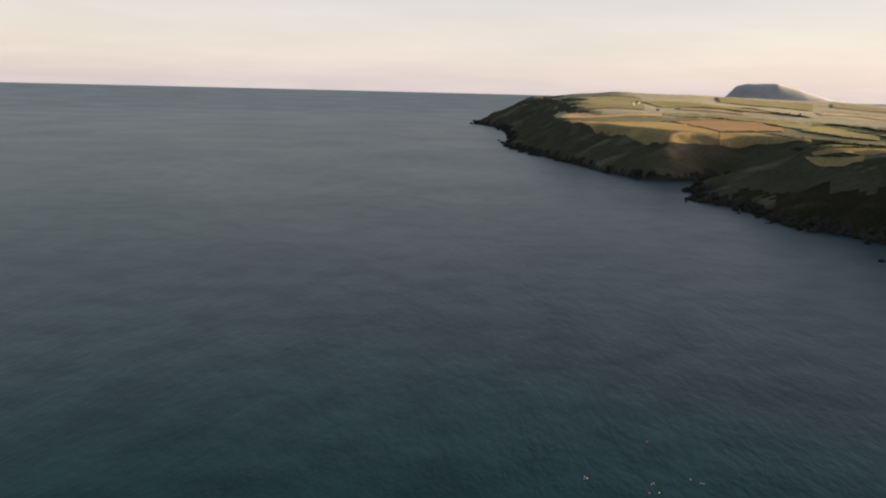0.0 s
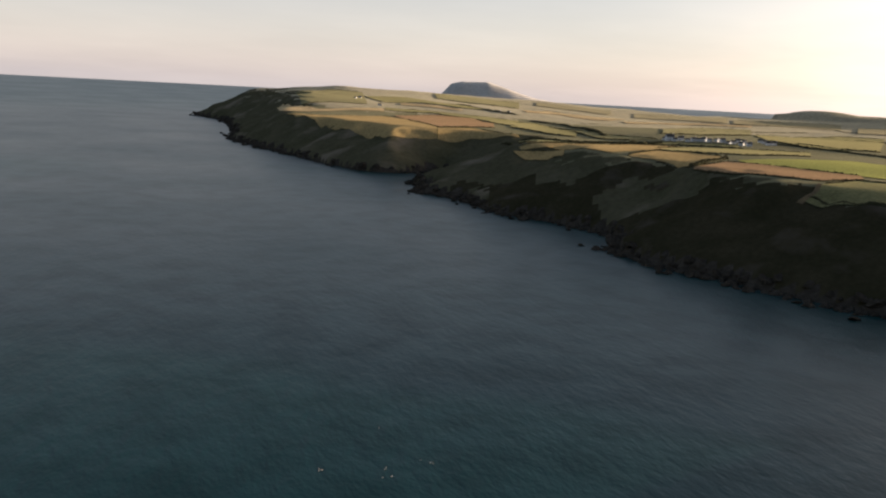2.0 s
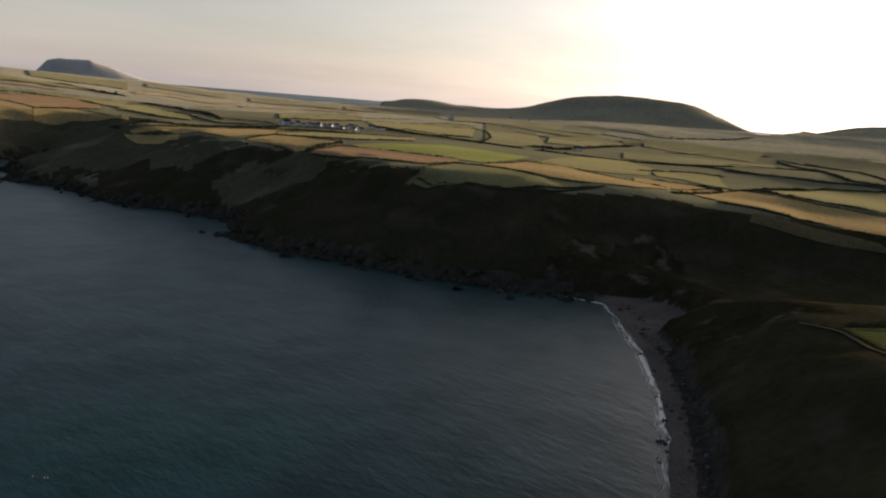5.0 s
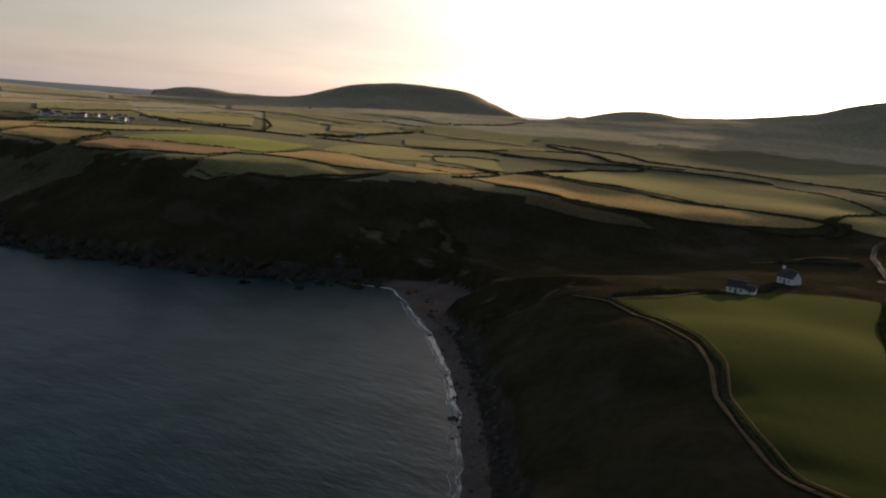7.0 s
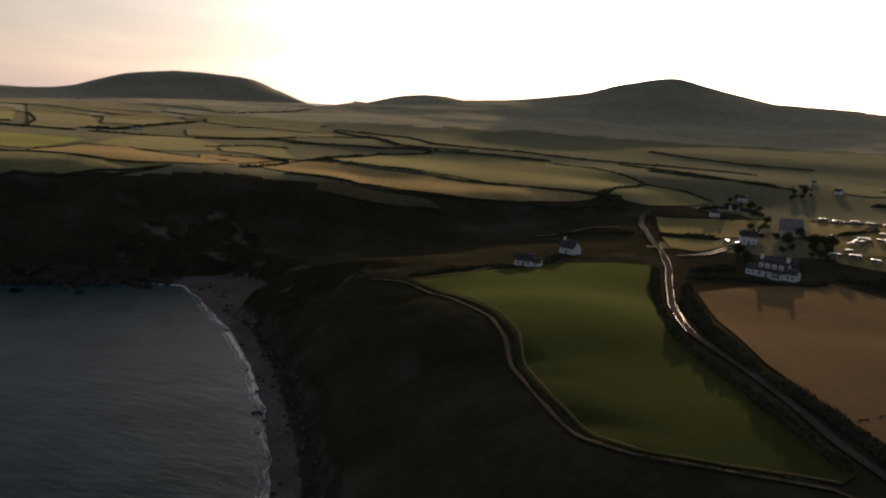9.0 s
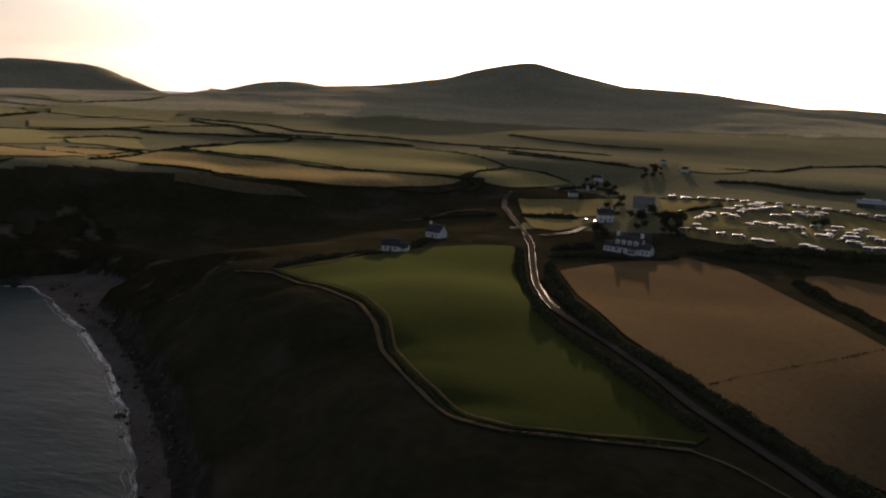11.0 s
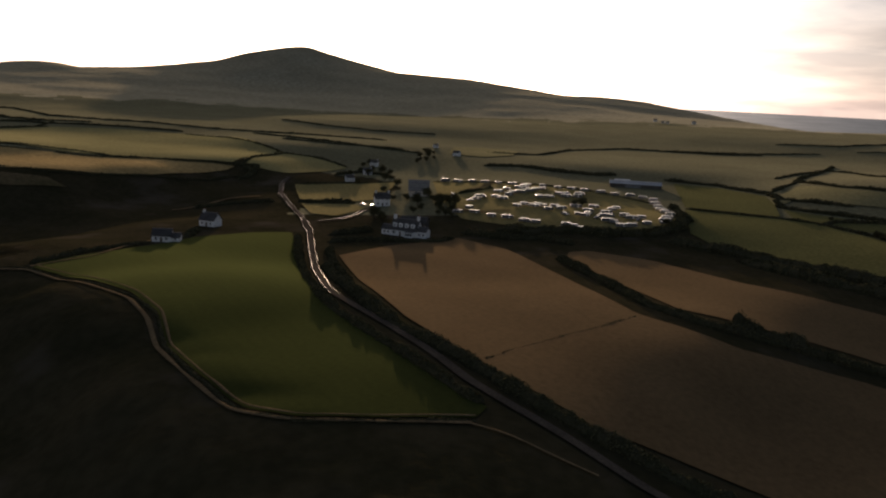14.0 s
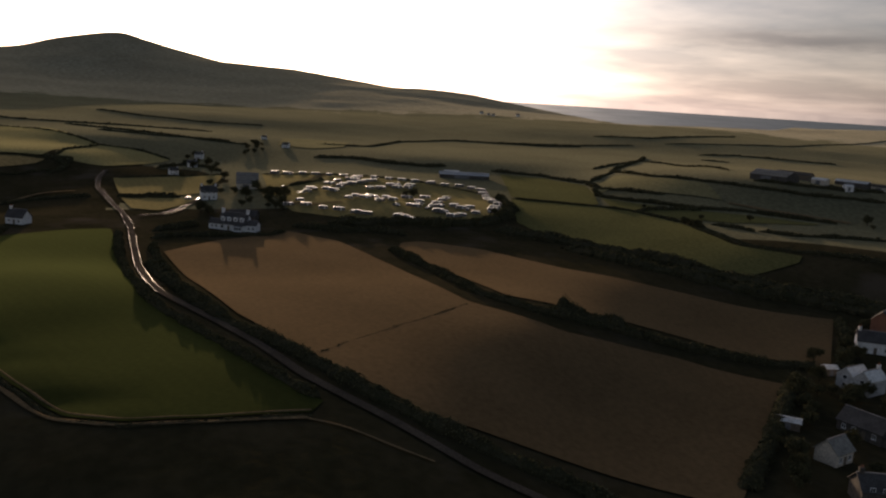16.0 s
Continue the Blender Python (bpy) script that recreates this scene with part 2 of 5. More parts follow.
FIELD_TONES = {
    "pale": material("ripe_barley", (0.48, 0.365, 0.2), (0.384, 0.292, 0.16), grain=2.0, patch=45, bump=0.1, sheen=0.06),
    "stubble": material("cut_stubble", (0.285, 0.208, 0.092), (0.228, 0.1664, 0.0736), grain=2.5, patch=60, bump=0.1, rows=(35, 9.0), sheen=0.09),
    "earth": material("dry_reddish_stubble", (0.265, 0.172, 0.092), (0.212, 0.1376, 0.0736), grain=2.5, patch=50, bump=0.1, sheen=0.08),
    "pasture": material("grazed_pasture", (0.165, 0.152, 0.07), (0.132, 0.1216, 0.056), grain=2.0, patch=40, bump=0.1, sheen=0.1),
    "meadow": material("dull_meadow", (0.135, 0.127, 0.067), (0.108, 0.1016, 0.0536), grain=2.0, patch=50, bump=0.1, sheen=0.09),
    "lime": material("bright_grass", (0.205, 0.212, 0.062), (0.164, 0.1696, 0.0496), grain=2.0, patch=40, bump=0.1, sheen=0.1),
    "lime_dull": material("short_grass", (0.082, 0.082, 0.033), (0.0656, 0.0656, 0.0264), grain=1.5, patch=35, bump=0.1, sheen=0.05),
    "brush": material("heathy_grass", (0.12, 0.09, 0.05), (0.085, 0.07, 0.035), grain=2.0, patch=18, bump=0.3),
    "hay": material("mown_hay_grass", (0.15, 0.128, 0.055), (0.12, 0.1024, 0.044), grain=1.5, patch=30, bump=0.1, rows=(80, 4.0), sheen=0.1),
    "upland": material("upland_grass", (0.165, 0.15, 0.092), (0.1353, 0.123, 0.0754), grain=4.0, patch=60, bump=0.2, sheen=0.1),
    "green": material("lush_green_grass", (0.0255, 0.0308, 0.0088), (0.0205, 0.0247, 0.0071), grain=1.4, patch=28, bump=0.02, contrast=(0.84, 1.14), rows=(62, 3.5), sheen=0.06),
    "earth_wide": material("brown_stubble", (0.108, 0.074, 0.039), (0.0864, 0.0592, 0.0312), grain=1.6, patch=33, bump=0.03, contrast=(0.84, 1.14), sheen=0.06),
}
FIELD_WORDS = {
    "pale": "pale ripe barley field between hedges", "stubble": "golden cut stubble field between hedges",
    "earth": "reddish dry stubble field between hedges", "pasture": "olive grazed pasture between hedges",
    "meadow": "dull grey-green meadow between hedges", "lime": "bright yellow-green grass field between hedges",
    "lime_dull": "dark short-grass field beside a shaded gully", "brush": "rough heathy grass above the valley",
    "upland": "pale upland grazing below the hill", "hay": "mown yellowish grass field near the farmhouse", "green": "lush green field above the sea cliff",
    "earth_wide": "broad brown stubble field below the farmhouse",
}
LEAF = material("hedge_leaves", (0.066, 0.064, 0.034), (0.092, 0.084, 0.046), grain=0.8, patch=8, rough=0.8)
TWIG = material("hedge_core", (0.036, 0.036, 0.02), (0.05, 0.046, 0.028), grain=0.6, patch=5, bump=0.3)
BARK = material("bark", (0.06, 0.045, 0.033), grain=0.2, patch=2, bump=0.05)
TARMAC = material("worn_tarmac", (0.060, 0.050, 0.040), (0.085, 0.07, 0.055), grain=0.6, patch=9, rough=0.95, bump=0.02)
DIRT = material("trodden_earth", (0.165, 0.118, 0.066), (0.115, 0.085, 0.05), grain=0.9, patch=10, bump=0.1)
PEBBLE = material("dark_pebbles", (0.075, 0.060, 0.048), (0.12, 0.10, 0.082), grain=0.7, patch=5, bump=0.25)
WASH = material("thin_wash", (0.075, 0.073, 0.07), (0.11, 0.107, 0.1), grain=1.5, patch=6, rough=0.25, spec=0.5)
BARN_SHEET = material("weathered_barn_sheet", (0.20, 0.185, 0.175), (0.15, 0.14, 0.135), grain=0.5, patch=4, rough=0.6, spread=0.15, spec=0.2)
GREY_ROOF = material("dusty_grey_roof", (0.26, 0.25, 0.225), (0.20, 0.19, 0.17), grain=0.5, patch=3, rough=0.7)
FOAM = material("sea_foam", (0.86, 0.86, 0.86), (0.74, 0.75, 0.76), grain=0.7, patch=5, rough=0.7)
STONE = material("shore_boulder", (0.05, 0.046, 0.042), (0.09, 0.082, 0.075), grain=0.5, patch=3, bump=0.15, spread=0.3)
RENDER = material("white_render", (0.72, 0.73, 0.74), (0.62, 0.62, 0.62), grain=0.4, patch=4, rough=0.8, bump=0.01)
# white render greyed to carry the shade on the twin-gabled house
SHADED_RENDER = material("shaded_render", (0.46, 0.46, 0.46), (0.36, 0.36, 0.36), grain=0.5, patch=3, rough=0.85, bump=0.02)
CREAM = material("cream_render", (0.58, 0.52, 0.44), (0.50, 0.45, 0.38), grain=0.4, patch=4, rough=0.85)
BRICK = material("red_brick", (0.30, 0.14, 0.09), (0.24, 0.11, 0.075), grain=0.3, patch=3)
SLATE = material("grey_slate", (0.050, 0.047, 0.046), (0.072, 0.068, 0.066), grain=0.35, patch=3, rough=0.75, bump=0.03, spread=0.15, spec=0.15)
PALE_ROOF = material("pale_roof", (0.68, 0.68, 0.67), (0.56, 0.56, 0.55), grain=0.5, patch=3, rough=0.5)
TIN = material("corrugated_tin", (0.34, 0.36, 0.39), (0.27, 0.29, 0.32), grain=0.5, patch=6, rough=0.45, spread=0.4, spec=0.4)
PAINT = material("white_gloss_paint", (0.80, 0.80, 0.79), (0.72, 0.72, 0.71), grain=0.5, patch=4, rough=0.24, spec=0.5)
# white caravans with light in the colours: sides darkened for shade, roof paler
SHADED_SHELL = material("shaded_caravan_shell", (0.17, 0.17, 0.178), (0.14, 0.14, 0.147), grain=0.6, patch=3, rough=0.34, spread=0.2, spec=0.4)
LIT_CARAVAN_ROOF = material("lit_caravan_roof", (0.30, 0.30, 0.30), (0.24, 0.24, 0.24), grain=0.6, patch=3, rough=0.25, spec=0.6)
TRIM = material("grey_trim", (0.20, 0.20, 0.21), grain=0.3, patch=2, rough=0.4)
GLASS = material("window_glass", (0.02, 0.024, 0.03), (0.03, 0.034, 0.04), grain=0.8, patch=3, rough=0.06, spec=0.8)
RUBBER = material("tyre_rubber", (0.025, 0.025, 0.026), grain=0.2, patch=1, rough=0.8)
CARPAINT = material("car_paint", (0.16, 0.17, 0.20), (0.14, 0.15, 0.17), grain=0.8, patch=3, rough=0.2, spread=0.7, spec=0.6)
BUOY = material("faded_buoy", (0.75, 0.70, 0.66), (0.6, 0.5, 0.45), grain=0.2, patch=1, rough=0.5)
WOOD = material("weathered_timber", (0.18, 0.15, 0.12), grain=0.2, patch=2)
RUT = material("worn_wheel_rut", (0.075, 0.070, 0.066), (0.11, 0.10, 0.095), grain=0.8, patch=12, rough=0.55, spec=0.25)
DARKWALL = material("dark_fieldstone", (0.11, 0.10, 0.09), (0.075, 0.07, 0.065), grain=0.4, patch=2, bump=0.06)
# ---- the lie of the land ----
def lattice(ix, iy, seed):
    n = (ix.astype(np.int64) * 374761393 + iy.astype(np.int64) * 668265263 + seed * 974634777) & 0x7FFFFFFF
    n = ((n ^ (n >> 13)) * 1274126177) & 0x7FFFFFFF
    return ((n ^ (n >> 16)) & 0xFFFF) / 65535.0


def value_noise(x, y, size, seed=0):
    """Smooth noise of -1 to 1 with bumps of that size in metres."""
    u, v = x / size, y / size
    i, j = np.floor(u), np.floor(v)
    a, b = u - i, v - j
    a, b = a * a * (3 - 2 * a), b * b * (3 - 2 * b)
    low = lattice(i, j, seed) * (1 - a) + lattice(i + 1, j, seed) * a
    high = lattice(i, j + 1, seed) * (1 - a) + lattice(i + 1, j + 1, seed) * a
    return 2 * (low * (1 - b) + high * b) - 1


def fractal(x, y, size, octaves=4, seed=0):
    total, gain = 0.0, 1.0
    for k in range(octaves):
        total = total + gain * value_noise(x + 17.3 * k, y - 9.1 * k, size / 2**k, seed + k)
        gain *= 0.5
    return total


# the shore: out along the bay to the far headland, round it and home over the land side
BAY = [(40, 20), (110, 72), (161, 102), (182, 116), (206, 134), (240, 161), (270, 189), (292, 214), (312, 238), (326, 257),
       (322, 272), (310, 292), (296, 314), (282, 345), (269, 377), (254, 408), (246, 440), (244, 478), (262, 494),
       (266, 541), (254, 574), (222, 628), (215, 715), (184, 748), (208, 790), (206, 836), (252, 880), (272, 960), (246, 950),
       (216, 923), (170, 940), (148, 998), (117, 1126), (76, 1268), (50, 1420), (66, 1700), (58, 2050), (-13, 2290)]
BACK = [(60, 2560), (700, 2950), (1500, 2950), (2100, 2750), (3000, 2300), (3300, 1200), (3100, 0), (2900, -900),
        (2300, -1500), (2300, -2400), (1500, -3300), (-400, -3300), (-500, -1500), (-160, -500), (-20, -90)]
SHORE = np.array(BAY + BACK, float)

# rough heights of the open land: x, y, z
LEVELS = np.array([
    (362, 236, 8), (422, 190, 12), (482, 140, 17), (545, 95, 22), (610, 40, 27), (520, 232, 36), (572, 185, 34), (485, 282, 42),
    (441, 345, 47), (640, 150, 36), (300, 120, 27), (250, 60, 30), (200, 20, 28), (350, 60, 25),
    (382, 86, 24), (320, -10, 24), (250, -60, 26), (330, -110, 24), (385, 0, 23)], float)
LEVELS = np.vstack([LEVELS, np.array([
    (470, -100, 30), (560, -110, 33), (154, -130, 12), (213, -184, 14), (120, -180, 9), (509, -348, 50), (350, -300, 33),
    (700, -200, 40), (800, 100, 40), (900, 330, 45), (1200, 0, 47), (1200, -600, 50), (1800, -1200, 52)], float),
    np.array([(1700, 600, 52), (1500, 1200, 52), (2000, -300, 55), (420, 400, 49), (330, 480, 48), (300, 700, 47), (340, 900, 45),
    (500, 600, 50), (600, 300, 42), (650, 900, 52), (230, 1200, 45), (300, 1900, 62), (1000, 2300, 55)], float)])

# crests of the hills: bearing, distance, height of the crest; then how far the flanks run
CRESTS = [
    (420, [(3.8, 2250, 63), (5.9, 2280, 83), (8.7, 2300, 92), (13, 2450, 85), (21.8, 2600, 77), (27.7, 2700, 62), (36, 2750, 58)]),
    (170, [(36.6, 2900, 58), (37.1, 2900, 85), (38.2, 2900, 95), (39.8, 2900, 93), (41.6, 2900, 75)]),
    (330, [(43.4, 3000, 55), (45.6, 3000, 88), (47, 3000, 117), (48.8, 3000, 142), (51.4, 3000, 156), (53.6, 3000, 152),
           (55.5, 3000, 151), (56.3, 3000, 142), (57.6, 3000, 114), (59.0, 3000, 40)]),
    (520, [(61, 2500, 58), (63.1, 2500, 81), (65.2, 2500, 105), (67, 2500, 114), (68.5, 2500, 115), (70.1, 2520, 101),
           (72.2, 2600, 114), (76.4, 2650, 139), (77.1, 2650, 138), (79.4, 2650, 173), (81.4, 2650, 196), (83.1, 2650, 208),
           (84.7, 2650, 184), (86.8, 2640, 162), (88.9, 2600, 133), (93.3, 2550, 131), (97, 2500, 113),
           (100, 2450, 91), (102.4, 2400, 99), (106, 2350, 85), (109, 2300, 68), (113.4, 2200, 49), (116.6, 2100, 46)]),
    (350, [(116.6, 1950, 49), (123.4, 1950, 52), (125, 2050, 60), (131, 2100, 70), (140, 2100, 75)]),
]


# how high the land may stand against the sky: bearing, angle above the level, in degrees
SKYLINE = np.array([(26, 3), (26.5, -0.42), (28.3, -0.56), (31.6, -0.70), (33.5, -0.60), (35.1, -0.63), (36.1, -0.63), (36.9, 3), (57.2, 3), (57.6, 0.45),
                    (58.9, -0.09), (60.1, -0.48), (61.1, -0.38), (62.4, -0.13), (63.2, 3), (105, 3), (105.6, -0.08), (111.2, -0.88), (113.4, -1.13),
                    (114.9, -1.25), (117.5, -1.18), (120.1, -1.08), (124.1, -1.0), (125.4, -0.72), (126.5, 3)], float)


def swell(r):
    """The sea's far rim, lifted to where the horizon shows."""
    return 62.0 * np.clip((r - 2750.0) / 2150.0, 0, None) ** 1.25


def to_line(x, y, line, values=None):
    """The distance from points to a line of points, and the value of the nearest place on it."""
    best, found = np.full(x.shape, 1e12), np.zeros(x.shape)
    for k in range(len(line) - 1):
        (ax, ay), (bx, by) = line[k], line[k + 1]
        dx, dy = bx - ax, by - ay
        s = np.clip(((x - ax) * dx + (y - ay) * dy) / (dx * dx + dy * dy), 0, 1)
        d = (x - ax - s * dx) ** 2 + (y - ay - s * dy) ** 2
        near = d < best
        best = np.where(near, d, best)
        if values is not None:
            found = np.where(near, values[k] + s * (values[k + 1] - values[k]), found)
    return np.sqrt(best), found


def inland(x, y):
    """Metres from the shore, negative out at sea."""
    ring = np.vstack([SHORE, SHORE[:1]])
    d, _ = to_line(x, y, ring)
    inside = np.zeros(x.shape, bool)
    for (ax, ay), (bx, by) in zip(ring[:-1], ring[1:]):
        if ay != by:
            inside ^= ((ay > y) != (by > y)) & (x < (bx - ax) * (y - ay) / (by - ay) + ax)
    return np.where(inside, d, -d)


def beach_width(x, y):
    head = 40 * np.exp(-((x - 338) ** 2 + (y - 232) ** 2) / 38.0**2)
    bay = 12 * np.exp(-np.clip(to_line(x, y, BAY[1:10])[0] - 25, 0, None) ** 2 / 30.0**2)
    return np.maximum(head, bay)


def height(x, y):
    """The ground's height in metres."""
    x, y = np.atleast_1d(np.asarray(x, float)), np.atleast_1d(np.asarray(y, float))
    r = np.hypot(x, y)
    weight, total = 0.0, 0.0
    for px, py, pz in LEVELS:
        w = 1 / ((x - px) ** 2 + (y - py) ** 2 + 700.0) ** 1.8
        weight, total = weight + w, total + w * pz
    land = total / weight
    lift = np.zeros(x.shape)
    for flank, crest in CRESTS:
        line = [(d * math.sin(radians(a)), d * math.cos(radians(a))) for a, d, z in crest]
        d, _ = to_line(x, y, line)
        near = d < 2.4 * flank
        if not near.any():
            continue
        nx, ny, top, share = x[near], y[near], 0.0, 0.0
        for k in range(len(line) - 1):
            for s in (0.0, 0.33, 0.67):
                px, py = (line[k][0] + s * (line[k + 1][0] - line[k][0])), (line[k][1] + s * (line[k + 1][1] - line[k][1]))
                tall = crest[k][2] + s * (crest[k + 1][2] - crest[k][2]) - float(swell(math.hypot(px, py)))
                w = math.hypot(line[k + 1][0] - line[k][0], line[k + 1][1] - line[k][1]) / ((nx - px) ** 2 + (ny - py) ** 2 + 40.0**2) ** 2
                top, share = top + w * tall, share + w
        lift[near] = np.maximum(lift[near], (top / share - land[near]) * np.exp(-((d[near] / flank) ** 2)) * np.clip((2.4 - d[near] / flank) * 2, 0, 1))
    land = land + lift + fractal(x, y, 190, 5, 5) * 1.3 * np.clip((r - 500) / 800, 0.12, 2.2)
    ceiling = 90 + r * np.tan(np.radians(np.interp(np.degrees(np.arctan2(x, y)), SKYLINE[:, 0], SKYLINE[:, 1]))) - swell(r)
    land = np.where(r > 1250, np.minimum(land, ceiling), land)
    d = inland(x, y)
    rough = np.clip((r - 150) / 500, 0.25, 2.0)
    wild = d + fractal(x, y, 45, 4, 11) * 5.0 * rough * np.clip(1.2 - np.abs(d) / 90, 0, 1)
    wide = beach_width(x, y)
    wild = wild * np.clip(1 - wide / 14, 0, 1) + d * np.clip(wide / 14, 0, 1)
    up = np.clip(wild - wide, 0, None)
    slope = 0.50 + 0.10 * value_noise(x, y, 120, 3)
    gully = 1 + 0.16 * fractal(x, y, 34, 3, 21)
    rock = 5.5 * np.clip(up / 5.0, 0, 1) * np.clip(1.3 - wide / 30, 0.25, 1)
    cliff = rock + up * slope * gully
    cliff = np.where(d > 900, 1e3, cliff)
    k = 3.5
    top = np.maximum(land, 2.0)
    z = np.minimum(top, cliff) - k * np.log1p(np.exp(-np.abs(top - cliff) / k))
    sand = np.clip(wild, 0, np.maximum(wide, 0.01)) * 0.055
    z = np.where(up > 0, np.maximum(z, 0.0) + sand, sand)
    z = np.where(wild < 0, np.maximum(wild * 0.25, -9.0), z)
    return z + swell(r)
# ---- ground and sea ----
def mesh_of(name, verts, faces, materials, smooth=True, slots=None):
    data = bpy.data.meshes.new(name)
    data.from_pydata(verts, [], faces)
    for m in materials:
        data.materials.append(m)
    if slots is not None:
        data.polygons.foreach_set("material_index", np.asarray(slots, np.int32))
    data.polygons.foreach_set("use_smooth", np.full(len(data.polygons), smooth))
    data.update()
    return data


def ring_sheet(bearings, radii):
    """Points and faces of a round sheet, ring by ring."""
    a, r = np.meshgrid(np.radians(bearings), radii)
    x, y = (r * np.sin(a)).ravel(), (r * np.cos(a)).ravel()
    n = len(bearings)
    i = np.arange(len(radii) - 1)[:, None] * n
    j = np.arange(n)[None, :]
    k = (j + 1) % n
    quads = np.stack([i + j, i + n + j, i + n + k, i + k], -1).reshape(-1, 4)
    return x, y, quads


bearings = np.concatenate([np.arange(-38, 140, 0.2), np.arange(140, 322, 2.0)])
x, y, quads = ring_sheet(bearings, np.concatenate([np.geomspace(20, 97, 10), 100 * 1.0095 ** np.arange(0, 378), [3700, 4200, 4900]]))
z = height(x, y)
mid = quads[:, [0, 2]]
mx, my = x[mid].mean(1), y[mid].mean(1)
shore_d, steep = inland(mx, my), np.abs(z[quads].max(1) - z[quads].min(1)) / np.maximum(np.hypot(x[quads[:, 0]] - x[quads[:, 2]], y[quads[:, 0]] - y[quads[:, 2]]), 0.01)
mz = z[quads].mean(1) - swell(np.hypot(mx, my))
wide = beach_width(mx, my)
far = np.hypot(mx, my)
ragged = 14 * fractal(mx, my, 40, 3, 51)
# beyond about 1560 m the moor coloured pale for haze takes over
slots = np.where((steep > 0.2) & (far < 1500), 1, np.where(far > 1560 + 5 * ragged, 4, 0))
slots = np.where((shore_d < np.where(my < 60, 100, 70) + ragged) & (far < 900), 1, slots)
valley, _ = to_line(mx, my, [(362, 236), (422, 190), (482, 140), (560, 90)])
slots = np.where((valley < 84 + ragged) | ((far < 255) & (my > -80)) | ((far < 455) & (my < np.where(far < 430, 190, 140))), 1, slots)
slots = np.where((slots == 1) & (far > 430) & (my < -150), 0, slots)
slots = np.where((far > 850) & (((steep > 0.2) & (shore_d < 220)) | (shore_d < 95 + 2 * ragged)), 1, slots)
slots = np.where((mz < 5 + 2.5 * value_noise(mx, my, 14, 31)) & (shore_d < 40), 2, slots)
slots = np.where((wide > 4) & (my < 266) & (mz < 2.6) & (shore_d < np.where(mx < 285, 0.6, 1.05) * wide) & (shore_d > -25), 3, slots)
head = np.hypot(mx - 330, my - 222)
scree = ((slots == 1) | ((slots == 2) & (head < 60))) & (shore_d > 5) & (shore_d < 68 + ragged) & (head < 85 + ragged) & (mz > 3)
pebbles = (slots == 3) & (mx < 300) & (shore_d > 0.42 * wide + 0.12 * ragged) & (my < 235)
slots = np.where(pebbles, 6, slots)
slots = np.where(scree, 5, slots)
# distant bracken slopes swap to the turf paled for haze
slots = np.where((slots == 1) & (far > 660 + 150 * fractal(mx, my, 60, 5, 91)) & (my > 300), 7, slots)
keep = mz > -8.5
ground = new("ground", mesh_of("ground", np.stack([x, y, z], 1).tolist(), quads[keep].tolist(), [GRASS, HEATH, ROCK, SAND, HAZED_MOOR, SCREE, PEBBLE, HAZED_TURF], True, slots[keep]))
tagged(ground, "rolling coastal land of rough grass, bracken slopes and rock", "ground", kind="structure")

x, y, quads = ring_sheet(np.arange(0, 360, 1.5), np.concatenate([[0.5], 20 * 1.05 ** np.arange(0, 113), [4930]]))
water = new("water", mesh_of("water", np.stack([x, y, swell(np.hypot(x, y))], 1).tolist(), quads.tolist(), [SEA]))
tagged(water, "slate-blue open sea with small wind ripples", "sea", kind="structure")
# ---- fields, ways and hedges, laid over the land ----
def resample(line, n):
    p = np.array(line, float)
    s = np.concatenate([[0], np.cumsum(np.hypot(*np.diff(p, axis=0).T))])
    k = np.linspace(0, s[-1], n)
    return np.stack([np.interp(k, s, p[:, 0]), np.interp(k, s, p[:, 1])], 1)


def rounded(line, n):
    """The line with its corners eased, in n points."""
    p = resample(line, n)
    for _ in range(max(1, n // 60)):
        p[1:-1] = 0.25 * p[:-2] + 0.5 * p[1:-1] + 0.25 * p[2:]
    return p


def span(line):
    p = np.array(line, float)
    return float(np.hypot(*np.diff(p, axis=0).T).sum())


def grid_faces(rows, cols):
    i = np.arange(rows - 1)[:, None] * cols
    j = np.arange(cols - 1)[None, :]
    return np.stack([i + j, i + j + 1, i + cols + j + 1, i + cols + j], -1).reshape(-1, 4)


def upward(verts, faces):
    """The faces, all turned to face the sky."""
    a, b, c = (verts[faces[:, k]] for k in (0, 1, 2))
    down = np.cross(b - a, c - a)[:, 2] < 0
    faces[down] = faces[down][:, ::-1]
    return faces


def field(tone, far_side, near_side):
    """A field between two hedged sides, as a sheet just above the land."""
    r = float(np.hypot(*np.array(near_side).mean(0)))
    step = max(3.0, r * 0.008)
    n = int(np.clip(max(span(far_side), span(near_side)) / step, 6, 160))
    a, b = rounded(far_side, n), rounded(near_side, n)
    m = int(np.clip(np.hypot(*(a - b).T).max() / step, 3, 90))
    s = np.linspace(0, 1, m)[:, None, None]
    p = (a[None] * (1 - s) + b[None] * s).reshape(-1, 2)
    z = height(p[:, 0], p[:, 1]) + (0.07 if r < 500 else 0.16) + r * 0.0005 + 0.02 * (len(far_side) + len(near_side) * 2 + int(abs(far_side[0][0]))) % 0.16
    v = np.column_stack([p, z])
    ob = new("field", mesh_of("field", v.tolist(), upward(v, grid_faces(m, n)).tolist(), [FIELD_TONES[tone]]))
    return tagged(ob, FIELD_WORDS[tone], "field", group="farm fields", kind="structure")


